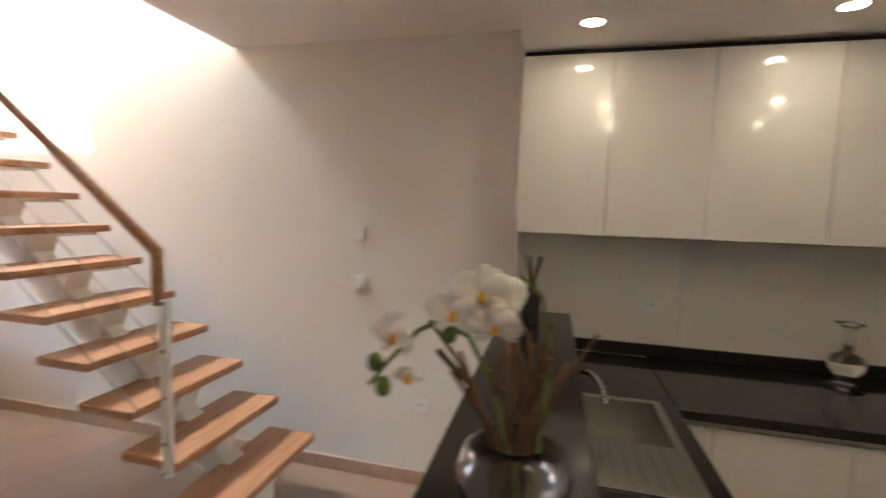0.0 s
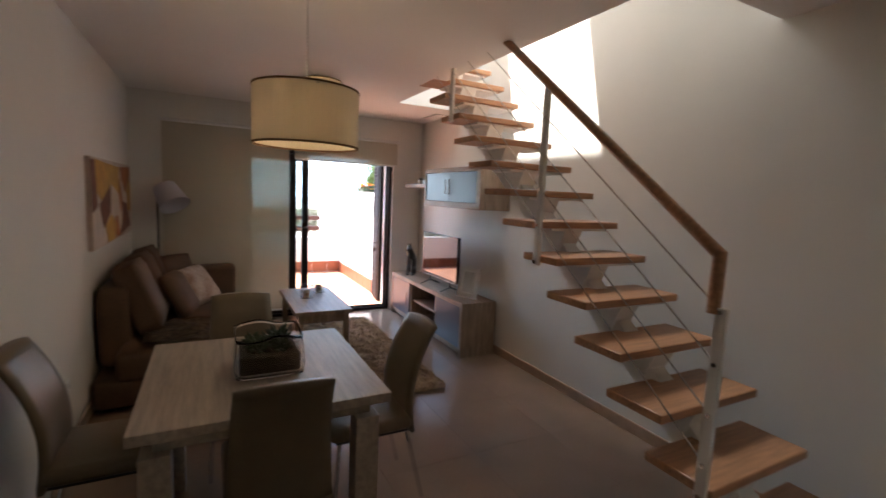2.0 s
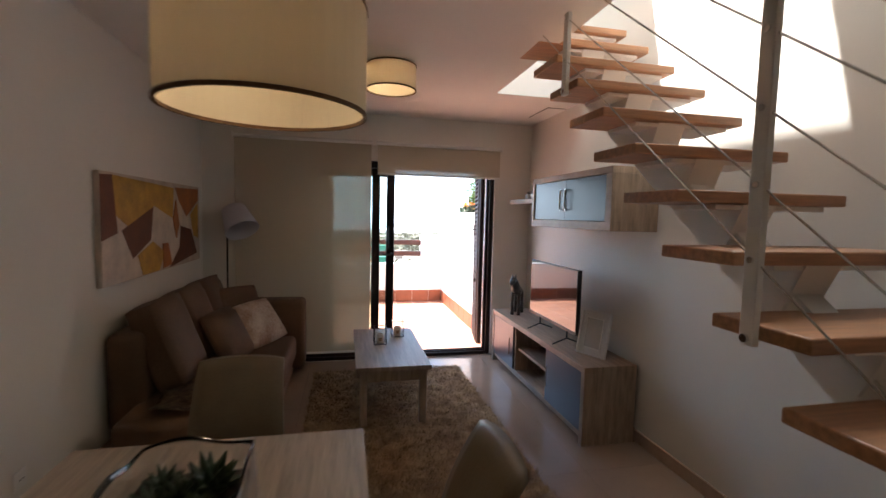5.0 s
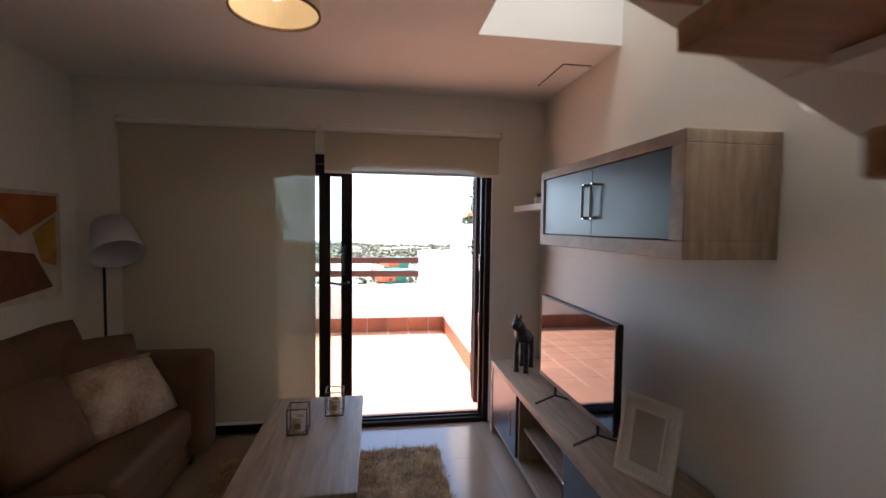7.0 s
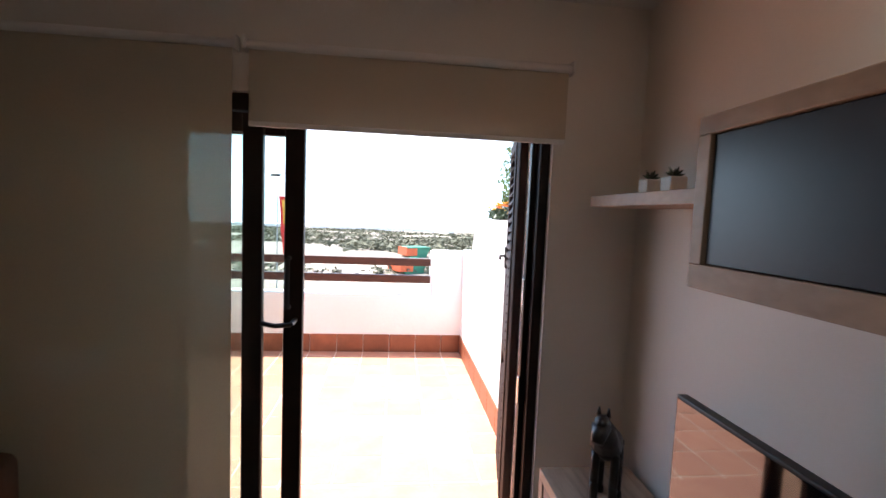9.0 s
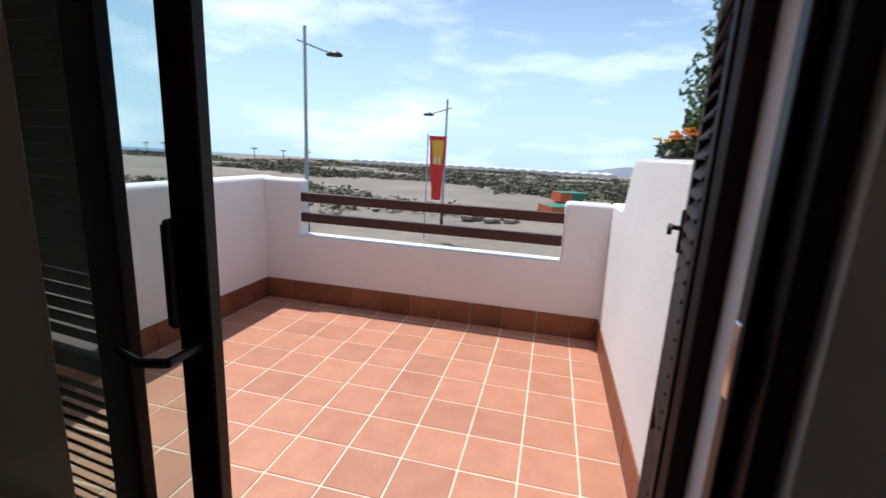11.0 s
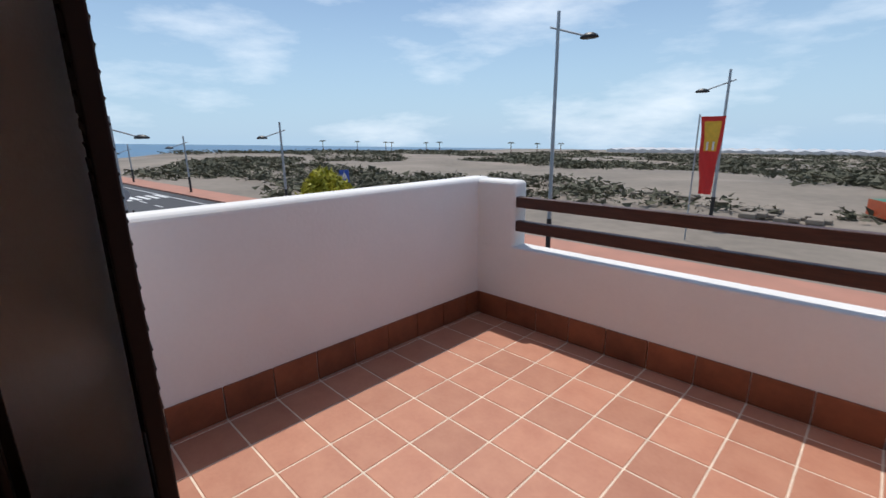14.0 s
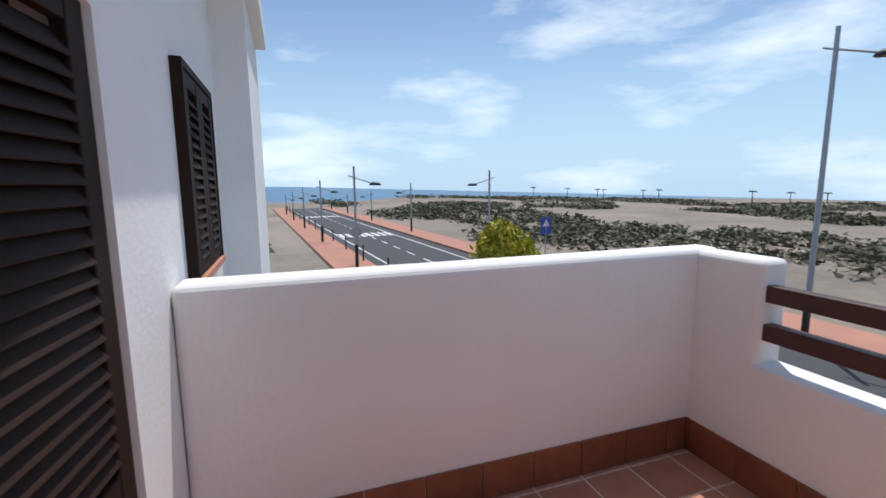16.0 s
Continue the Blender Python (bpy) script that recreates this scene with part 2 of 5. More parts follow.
ART = [mat("ochre paint", (0.48, 0.27, 0.05), 0.7, var=0.3, scale=8, bump=0.2), mat("brown paint", (0.14, 0.045, 0.02), 0.7, var=0.3, scale=8, bump=0.2),
       mat("cream paint", (0.55, 0.46, 0.38), 0.7, var=0.2, scale=8, bump=0.2), mat("rust paint", (0.36, 0.12, 0.03), 0.7, var=0.3, scale=8, bump=0.2)]
BULB = glow_mat("warm bulb", (1.0, 0.76, 0.45), 2.5)
SPOTG = glow_mat("spot lamp glow", (1.0, 0.85, 0.62), 5.0)
LED = glow_mat("cool tube glow", (0.95, 0.97, 1.0), 9.0)

# ---- building helpers ----
ORIGIN = {}


def thing(name, label, category, at=(0, 0, 0), group="", kind=""):
    ob = new(name)
    ob.location = at
    ob.empty_display_size = 0.1
    ORIGIN[ob.name] = Vector(at)
    return tagged(ob, label, category, group, kind)


def part(name, bm, material, parent=None, label="", smooth=False):
    """Links bm, in world places, as one mesh under parent."""
    o = ORIGIN[parent.name] if parent else Vector((0, 0, 0))
    me = bpy.data.meshes.new(name)
    if o.length:
        bmesh.ops.translate(bm, verts=bm.verts, vec=-o)
    bm.to_mesh(me)
    bm.free()
    for mm in material if isinstance(material, (list, tuple)) else (material,):
        me.materials.append(mm)
    if smooth:
        for p in me.polygons:
            p.use_smooth = True
    ob = new(name, me)
    ob.parent = parent
    ORIGIN[ob.name] = o
    return tagged(ob, label)


def structure(name, bm, material, label, category, smooth=False):
    return tagged(part(name, bm, material, None, "", smooth), label, category, "", "structure")


def box(x0, x1, y0, y1, z0, z1, bevel=0.0, bm=None, seg=2):
    b = bmesh.new()
    bmesh.ops.create_cube(b, size=1, matrix=Matrix.Translation(((x0 + x1) / 2, (y0 + y1) / 2, (z0 + z1) / 2)) @ Matrix.Diagonal((abs(x1 - x0), abs(y1 - y0), abs(z1 - z0), 1)))
    if bevel:
        bmesh.ops.bevel(b, geom=b.edges[:], offset=bevel, segments=seg, affect="EDGES", profile=0.5)
    return join(bm, b) if bm else b


def join(a, b):
    me = bpy.data.meshes.new("tmp")
    b.to_mesh(me)
    b.free()
    a.from_mesh(me)
    bpy.data.meshes.remove(me)
    return a


def rod(p, q, r, r2=None, n=10, bm=None):
    p, q = Vector(p), Vector(q)
    d = q - p
    b = bmesh.new()
    m = Matrix.Translation((p + q) / 2) @ d.to_track_quat("Z", "Y").to_matrix().to_4x4()
    bmesh.ops.create_cone(b, cap_ends=True, segments=n, radius1=r, radius2=r if r2 is None else r2, depth=d.length, matrix=m)
    return join(bm, b) if bm else b


def ball(c, r, sx=1, sy=1, sz=1, sub=2, bm=None):
    b = bmesh.new()
    bmesh.ops.create_icosphere(b, subdivisions=sub, radius=r, matrix=Matrix.Translation(c) @ Matrix.Diagonal((sx, sy, sz, 1)))
    return join(bm, b) if bm else b


def lathe(c, profile, n=32):
    """profile: (radius, height) pairs round the upright axis through c."""
    b = bmesh.new()
    rings = [[b.verts.new((c[0] + r * math.cos(2 * math.pi * k / n), c[1] + r * math.sin(2 * math.pi * k / n), c[2] + z)) for k in range(n)] for r, z in profile]
    for lo, hi in zip(rings, rings[1:]):
        for k in range(n):
            b.faces.new((lo[k], lo[(k + 1) % n], hi[(k + 1) % n], hi[k]))
    return b


def tube(points, r, n=8, bm=None):
    b = bm or bmesh.new()
    for p, q in zip(points, points[1:]):
        b = rod(p, q, r, n=n, bm=b)
    return b


def prism(poly, axis, a, c, bevel=0.0):
    """A flat outline, as pairs of the two other axes in order, drawn out along axis from a to c."""
    b = bmesh.new()
    def at(u, v, w):
        return {"x": (w, u, v), "y": (u, w, v), "z": (u, v, w)}[axis]
    v0, v1 = [b.verts.new(at(u, v, a)) for u, v in poly], [b.verts.new(at(u, v, c)) for u, v in poly]
    b.faces.new(v0)
    b.faces.new(v1[::-1])
    for k in range(len(poly)):
        b.faces.new((v0[k], v0[(k + 1) % len(poly)], v1[(k + 1) % len(poly)], v1[k]))
    bmesh.ops.recalc_face_normals(b, faces=b.faces)
    if bevel:
        bmesh.ops.bevel(b, geom=b.edges[:], offset=bevel, segments=2, affect="EDGES")
    return b


def moved(bm, m):
    bmesh.ops.transform(bm, matrix=m, verts=bm.verts)
    return bm


def cushion(c, sx, sy, sz, bm=None, puff=0.35):
    """A soft pillow: a rounded block with swollen faces."""
    b = bmesh.new()
    bmesh.ops.create_cube(b, size=2)
    bmesh.ops.subdivide_edges(b, edges=b.edges[:], cuts=7, use_grid_fill=True)
    for v in b.verts:
        x, y, z = v.co
        e = max(abs(x), abs(y))
        edge = 1 - puff * (e ** 4)
        zz = z * edge
        f = 1 - 0.05 * min(abs(x), abs(y)) ** 2
        n = noise.noise(Vector((x * 1.7 + c[0], y * 1.7 + c[1], z + c[2]))) * 0.05
        v.co = (x * f * sx / 2, y * f * sy / 2, (zz + n) * sz / 2)
    moved(b, Matrix.Translation(c))
    return join(bm, b) if bm else b


# ---- the room's shell ----
XL, XR, YB, YS, H = 0.14, 3.50, 7.63, -1.6, 2.565
FY, BZ = 8.22, -0.03            # outer face of the facade, level of the balcony
BX0, BX1, BY1 = -0.125, 3.23, 10.96
SUB = box(XL - 0.2, XR + 0.2, YS - 0.2, YB + 0.02, -0.30, -0.008)
floor = structure("floor", SUB, GROUT, "floor of large polished beige porcelain tiles", "floor")
structure("wall_left", box(XL - 0.2, XL, YS, YB, -0.1, 5.2), WALL, "smooth cream painted wall", "wall")
structure("wall_stair", box(XR, XR + 0.2, 1.47, YB, -0.1, 5.2), WALL, "tall cream painted wall behind the stair", "wall")
structure("wall_kitchen", box(3.55, 3.75, YS, 1.47, -0.1, 5.2), WALL, "white painted kitchen wall", "wall")
structure("wall_south", box(XL - 0.2, 3.75, YS - 0.2, YS, -0.1, 5.2), WALL, "plain cream painted wall", "wall")
OX0, OX1, OZ = 0.355, 3.09, 2.10
wb = box(-5.2, OX0, YB, FY, -0.1, 5.2)
box(OX1, XR + 0.6, YB, FY, -0.1, 5.2, bm=wb)
box(OX0, OX1, YB, FY, OZ, 5.2, bm=wb)
structure("wall_facade", wb, STUCCO, "white stucco outer wall with a wide door opening", "wall")
wi = box(XL, 0.45, YB - 0.006, YB, 0, H)
box(OX1, XR, YB - 0.006, YB, 0, H, bm=wi)
box(0.45, OX1, YB - 0.006, YB, OZ, H, bm=wi)
structure("trim_lining", wi, WALL, "cream painted inside of the window wall", "trim")
# ceiling with the stair well
WX, WY0, WY1 = 2.70, 3.24, 6.50
cb = box(XL, WX, YS, YB, H, H + 0.28)
box(WX, XR, YS, WY0, H, H + 0.28, bm=cb)
box(WX, XR, WY1, YB, H, H + 0.28, bm=cb)
structure("ceiling", cb, CEIL, "flat white painted ceiling with a stair well", "ceiling")
structure("ceiling_kitchen", box(XL, 3.55, YS, 1.47, 2.365, H - 0.004), CEIL, "lowered white kitchen ceiling", "ceiling")
# unseen roof over the upper landing, its opening placed for the stair wall's sun patch
rb = box(XL - 0.2, 2.58, YS, FY, 4.9, 5.1)
box(2.58, XR + 0.2, YS, 5.05, 4.9, 5.1, bm=rb)
box(2.58, XR + 0.2, 6.15, FY, 4.9, 5.1, bm=rb)
structure("roof", rb, CEIL, "unseen white roof slab, its opening placed to shape the stair's sunlight", "roof")
# unseen wall, added to enclose the landing and bounce the roof light
structure("wall_upper_unseen", box(1.0, 1.15, YS, YB, H + 0.28, 4.9), WALL, "unseen cream wall added to enclose the upper landing", "wall")
# skirting boards
for nm, b in (("baseboard_stair", box(XR - 0.014, XR, 1.50, YB - 0.01, 0, 0.085, 0.003)), ("baseboard_left", box(XL, XL + 0.014, YS, YB - 0.01, 0, 0.085, 0.003)),
              ("baseboard_back", box(OX1 + 0.02, XR - 0.02, YB - 0.022, YB - 0.007, 0, 0.085, 0.003))):
    structure(nm, b, SKIRT, "low beige marble skirting board", "baseboard")

# ---- sliding door, blinds and shutters ----
df = thing("door_frame", "dark brown aluminium sliding door frame", "door frame", (1.75, 7.72, 0), kind="structure")
part("jamb", box(3.045, OX1, 7.655, 7.79, 0.0, OZ, 0.006), ALU, df)
part("jamb", box(OX0, OX0 + 0.06, 7.655, 7.79, 0.0, OZ, 0.006), ALU, df)
part("head", box(OX0 + 0.06, 3.045, 7.655, 7.79, OZ - 0.07, OZ, 0.006), ALU, df)
trk = box(OX0 + 0.06, 3.045, 7.655, 7.79, 0.0, 0.035, 0.004)
box(OX0 + 0.06, 3.045, 7.69, 7.70, 0.035, 0.05, bm=trk)
box(OX0 + 0.06, 3.045, 7.745, 7.755, 0.035, 0.05, bm=trk)
part("track", trk, ALU, df)
part("jamb_strip", box(3.02, 3.045, 7.70, 7.735, 0.05, OZ - 0.07, 0.004), ALU, df)
for z in (0.75, 1.22):
    part("latch", box(3.01, 3.02, 7.69, 7.715, z, z + 0.13, 0.003), STEEL, df)


def sliding_leaf(x0, x1, y, label):
    lf = thing("door_leaf", label, "sliding door", ((x0 + x1) / 2, y, 0.05), "sliding door leaves")
    for a, c in ((x0, x0 + 0.085), (x1 - 0.085, x1)):
        part("stile", box(a, c, y - 0.02, y + 0.02, 0.05, OZ - 0.075, 0.006), ALU, lf)
    for a, c in ((0.05, 0.14), (OZ - 0.155, OZ - 0.075)):
        part("rail", box(x0 + 0.085, x1 - 0.085, y - 0.018, y + 0.018, a, c, 0.005), ALU, lf)
    g = part("pane", box(x0 + 0.08, x1 - 0.08, y - 0.004, y + 0.004, 0.13, OZ - 0.15), PANE, lf, "clear glass pane")
    g.visible_shadow = False
    return lf


inner = sliding_leaf(0.66, 2.005, 7.755, "dark brown glazed sliding leaf with a black handle")
outer = sliding_leaf(0.47, 1.845, 7.69, "dark brown glazed outer sliding leaf")
hd = tube([(1.945, 7.735, 1.19), (1.945, 7.70, 1.19), (1.945, 7.70, 1.41), (1.945, 7.735, 1.41)], 0.011)
part("pull_handle", hd, BLACK, inner)
lev = tube([(1.975, 7.735, 1.13), (1.975, 7.645, 1.13), (1.91, 7.635, 1.125), (1.85, 7.645, 1.135)], 0.011)
part("lever", lev, BLACK, inner)


def blind(x0, x1, z0, label):
    r = thing("roller_blind", label, "blind", ((x0 + x1) / 2, 7.595, z0), "roller blinds")
    part("cassette", rod((x0, 7.60, 2.275), (x1, 7.60, 2.275), 0.02, n=14), PLASTIC, r)
    part("cloth", box(x0 + 0.01, x1 - 0.01, 7.594, 7.5955, z0 + 0.012, 2.27), BLIND, r)
    part("bottom_bar", box(x0 + 0.01, x1 - 0.01, 7.588, 7.601, z0, z0 + 0.022, 0.003), PLASTIC, r)
    part("end_cap", box(x0 - 0.012, x0, 7.57, 7.622, 2.25, 2.305, 0.003), PLASTIC, r)
    part("end_cap", box(x1, x1 + 0.012, 7.57, 7.622, 2.25, 2.305, 0.003), PLASTIC, r)
    return r


blind(0.43, 1.755, 0.10, "cream screen roller blind lowered to the floor")
blind(1.80, 3.14, 1.955, "cream screen roller blind rolled up above the door")


def shutter(x, y, w, z0, z1, turn, label, group="louvered shutters", pitch=0.052, mid=0.75, handle=False):
    """A louvered leaf of width w from the hinge at x, y, turned by turn degrees."""
    s = thing("shutter", label, "shutter", (0, 0, 0), group)
    st = 0.08
    for a, c in ((0, st), (w - st, w)):
        part("stile", box(a, c, -0.02, 0.02, 0, z1 - z0, 0.005), SHUT, s)
    rails = [(0, 0.08), (z1 - z0 - 0.07, z1 - z0)] + ([(mid, mid + 0.07)] if mid else [])
    for a, c in rails:
        part("rail", box(st, w - st, -0.018, 0.018, a, c, 0.004), SHUT, s)
    z = 0.105
    sl = None
    while z < z1 - z0 - 0.08:
        if not mid or not mid - 0.025 < z < mid + 0.095:
            if sl is None:
                sl = part("slat", moved(box(st - 0.003, w - st + 0.003, -0.042, 0.042, -0.0045, 0.0045, 0.003), pose(0, 0, 0, -55)), SHUT, s)
                sl.location = (0, 0, z)
            else:
                o = sl.copy()
                scene.collection.objects.link(o)
                o.location = (0, 0, z)
        z += pitch
    if handle:
        part("catch", tube([(w - 0.03, 0.02, 1.36), (w - 0.03, 0.045, 1.36), (w + 0.02, 0.055, 1.36), (w + 0.03, 0.055, 1.33)], 0.008, bm=box(w - 0.042, w - 0.018, 0.016, 0.03, 1.28, 1.42, 0.003)), BLACK, s)
        for zz in (0.25, 1.1, 1.8):
            part("hinge", rod((0, 0, zz), (0, 0, zz + 0.09), 0.011), BLACK, s)
    s.matrix_basis = pose(x, y, z0, 0, 0, turn)
    return s


shutter(0.37, 8.185, 1.0, 0.0, 2.1, -7.0, "closed dark brown louvered door shutter")
sfm = thing("shutter_frame", "dark brown outer frame of the door shutters", "shutter frame", (3.06, 7.97, 0), kind="structure")
part("post", box(3.045, OX1 - 0.002, 7.99, 8.05, 0.02, OZ - 0.002, 0.005), SHUT, sfm)
part("head", box(OX0 + 0.002, 3.045, 7.99, 8.05, OZ - 0.04, OZ - 0.002, 0.005), SHUT, sfm)
shutter(3.065, 8.075, 0.48, 0.02, 2.08, 79, "dark brown louvered shutter folded open with a catch", handle=True)

# ---- stair ----
st = thing("staircase", "open stair of oiled wood treads on a white spine", "staircase", (2.94, 2.6, 0))
RISE, GO, TX0, TX1 = 0.1895, 0.2365, 2.57, 3.29
for i in range(14):
    y, z = 2.555 + GO * i, 0.331 + RISE * i
    part("tread", box(TX0, TX1, y, y + 0.30, z - 0.042, z, 0.006), OAKRED, st)
    part("bracket", prism([(y + 0.03, z - 0.044), (y + 0.27, z - 0.044), (y + 0.20, z - 0.20), (y + 0.10, z - 0.20)], "x", 2.87, 3.01), WHITE, st, "white steel bracket")
    part("tread_plate", box(2.76, 3.24, y + 0.04, y + 0.26, z - 0.062, z - 0.044, 0.002), WHITE, st)
part("spine", prism([(2.62, -0.008), (2.76, -0.008), (2.74, 0.11), (5.80, 2.53), (5.80, 2.72), (2.62, 0.19)], "x", 2.885, 2.995, 0.004), WHITE, st, "white steel spine beam")
bal = thing("balustrade", "stair balustrade with wooden handrail, white posts and steel cables", "balustrade", (2.57, 2.85, 0.48))
SL = 0.786
PX = 2.562
for yy in (2.83, 3.90, 5.03):
    z0 = 0.331 + RISE * math.floor((yy - 2.555) / GO) - 0.06
    ztop = 1.225 if yy < 3 else 1.40 + SL * (yy - 2.86) + 0.01
    part("post", box(PX - 0.011, PX + 0.011, yy - 0.022, yy + 0.022, z0, ztop, 0.003), WHITE, bal)
    part("foot_bolt", rod((PX - 0.02, yy, z0 + 0.02), (PX + 0.03, yy, z0 + 0.02), 0.012), CHROME, bal)
hr = rod((PX, 2.862, 1.42), (PX, 5.75, 1.42 + SL * 2.888), 0.024, n=16)
rod((PX, 2.862, 1.20), (PX, 2.862, 1.435), 0.024, n=16, bm=hr)
part("handrail", hr, OAKRED, bal)
for k, dz in enumerate((0.18, 0.38, 0.58, 0.78)):
    part("cable", rod((PX, 2.83, 0.43 + dz), (PX, 5.6, 0.43 + dz + SL * 2.77), 0.0035, n=6), STEEL, bal)
    for yy in (2.83, 3.90, 5.03):
        part("cable_clamp", rod((PX - 0.017, yy, 0.43 + dz + SL * (yy - 2.83)), (PX + 0.017, yy, 0.43 + dz + SL * (yy - 2.83)), 0.009), CHROME, bal)

# ---- dining corner ----
tb = thing("dining_table", "square pale limed oak dining table", "table", (1.09, 4.04, 0))
part("tabletop", box(0.63, 1.56, 3.56, 4.53, 0.72, 0.762, 0.004), OAKTABLE, tb)
part("apron", box(0.70, 1.49, 3.63, 4.46, 0.655, 0.718, 0.003), OAKTABLE, tb)
for x in (0.66, 1.42):
    for y in (3.59, 4.39):
        part("leg", box(x, x + 0.10, y, y + 0.10, 0, 0.655, 0.004), OAKTABLE, tb)


def chair():
    """A high backed chair at the origin, looking along +y."""
    c = thing("dining_chair", "taupe leather high backed dining chair on chrome legs", "chair", (0, 0, 0), "chairs round the dining table")
    part("seat", box(-0.20, 0.20, -0.20, 0.22, 0.40, 0.47, 0.025, seg=3), LEATHER, c, smooth=True)
    b = bmesh.new()
    n, rows = 9, 14
    grid = {}
    for side in (0, 1):
        for r in range(rows):
            u = r / (rows - 1)
            w = 0.195 - 0.025 * u
            yy = -0.20 - 0.02 * math.sin(u * math.pi * 1.2) - 0.13 * u * u + 0.05 * math.sin(math.pi * u)
            for k in range(n):
                v = k / (n - 1) * 2 - 1
                th = 0.022 * (1 - 0.55 * abs(v) ** 5)
                grid[side, r, k] = b.verts.new((w * v, yy + (th if side else -th) - 0.012 * (1 - v * v), 0.38 + 0.53 * u + 0.012 * (1 - v * v) * u))
    for r in range(rows - 1):
        for k in range(n - 1):
            b.faces.new((grid[0, r, k], grid[0, r, k + 1], grid[0, r + 1, k + 1], grid[0, r + 1, k]))
            b.faces.new((grid[1, r, k], grid[1, r + 1, k], grid[1, r + 1, k + 1], grid[1, r, k + 1]))
        for k in (0, n - 1):
            f = (grid[0, r, k], grid[0, r + 1, k], grid[1, r + 1, k], grid[1, r, k])
            b.faces.new(f if k == 0 else f[::-1])
    for r in (0, rows - 1):
        for k in range(n - 1):
            f = (grid[0, r, k], grid[1, r, k], grid[1, r, k + 1], grid[0, r, k + 1])
            b.faces.new(f if r == 0 else f[::-1])
    bmesh.ops.recalc_face_normals(b, faces=b.faces)
    part("backrest", b, LEATHER, c, smooth=True)
    for sx in (-1, 1):
        part("leg", rod((0.165 * sx, 0.17, 0.40), (0.185 * sx, 0.20, 0), 0.012), CHROME, c)
        part("leg", tube([(0.165 * sx, -0.17, 0.40), (0.175 * sx, -0.22, 0.2), (0.18 * sx, -0.27, 0)], 0.012), CHROME, c)
    part("seat_frame", box(-0.18, 0.18, -0.18, 0.19, 0.385, 0.402, 0.003), BLACK, c)
    return c


ch = chair()
for x, y, a in ((1.06, 4.62, 180), (1.60, 4.05, 90), (0.50, 4.17, -90)):
    copy_thing(ch, pose(x, y, 0, 0, 0, a))
ch.matrix_basis = pose(1.12, 3.76, 0)

# square glass bowl with succulents
gb = thing("glass_planter", "square wavy glass bowl filled with soil and succulents", "planter", (1.12, 4.02, 0.762))
b = bmesh.new()
N = 40


def squarish(k, r, z, amp):
    a = 2 * math.pi * k / N
    s = 1 / (abs(math.cos(a)) ** 9 + abs(math.sin(a)) ** 9) ** (1 / 9)
    return b.verts.new((1.12 + r * s * math.cos(a), 4.02 + r * s * math.sin(a), 0.762 + z + amp * math.sin(4 * a + 0.6)))


prof = [(0.11, 0.004, 0), (0.146, 0.008, 0), (0.150, 0.05, 0), (0.141, 0.165, 0.008), (0.143, 0.182, 0.012), (0.1385, 0.184, 0.012), (0.136, 0.165, 0.008), (0.1445, 0.05, 0), (0.140, 0.016, 0), (0.11, 0.014, 0)]
rings = [[squarish(k, *p) for k in range(N)] for p in prof]
for lo, hi in zip(rings, rings[1:]):
    for k in range(N):
        b.faces.new((lo[k], lo[(k + 1) % N], hi[(k + 1) % N], hi[k]))
b.faces.new(rings[0][::-1])
b.faces.new(rings[-1])
part("bowl", b, GLASS, gb, "clear wavy glass", smooth=True)
rng = random.Random(4)
s = box(0.992, 1.248, 3.892, 4.148, 0.780, 0.865, 0.01)
for k in range(26):
    s = ball((1.12 + rng.uniform(-.09, .09), 4.02 + rng.uniform(-.09, .09), 0.865), rng.uniform(.012, .025), sub=1, bm=s)
part("soil", s, SOIL, gb)


def rosette(c, r, n, rg, up=0.6):
    q = bmesh.new()
    for k in range(n):
        a, l = k * 2.4, r * (0.45 + 0.55 * k / n)
        tip = Vector((math.cos(a) * l, math.sin(a) * l, up * r * (1.3 - k / n) + rg.uniform(-.004, .004)))
        q = rod(Vector(c), Vector(c) + tip * 0.6, r * 0.10, r * 0.14, n=5, bm=q)
        q = rod(Vector(c) + tip * 0.6, Vector(c) + tip, r * 0.14, 0.001, n=5, bm=q)
    return q


for x, y, r in ((1.07, 3.97, .06), (1.17, 4.06, .075), (1.06, 4.08, .05), (1.17, 3.95, .05), (1.12, 4.02, .055)):
    part("succulent", rosette((x, y, 0.86), r * 1.15, 24, rng, 0.85), DARKLEAF, gb)


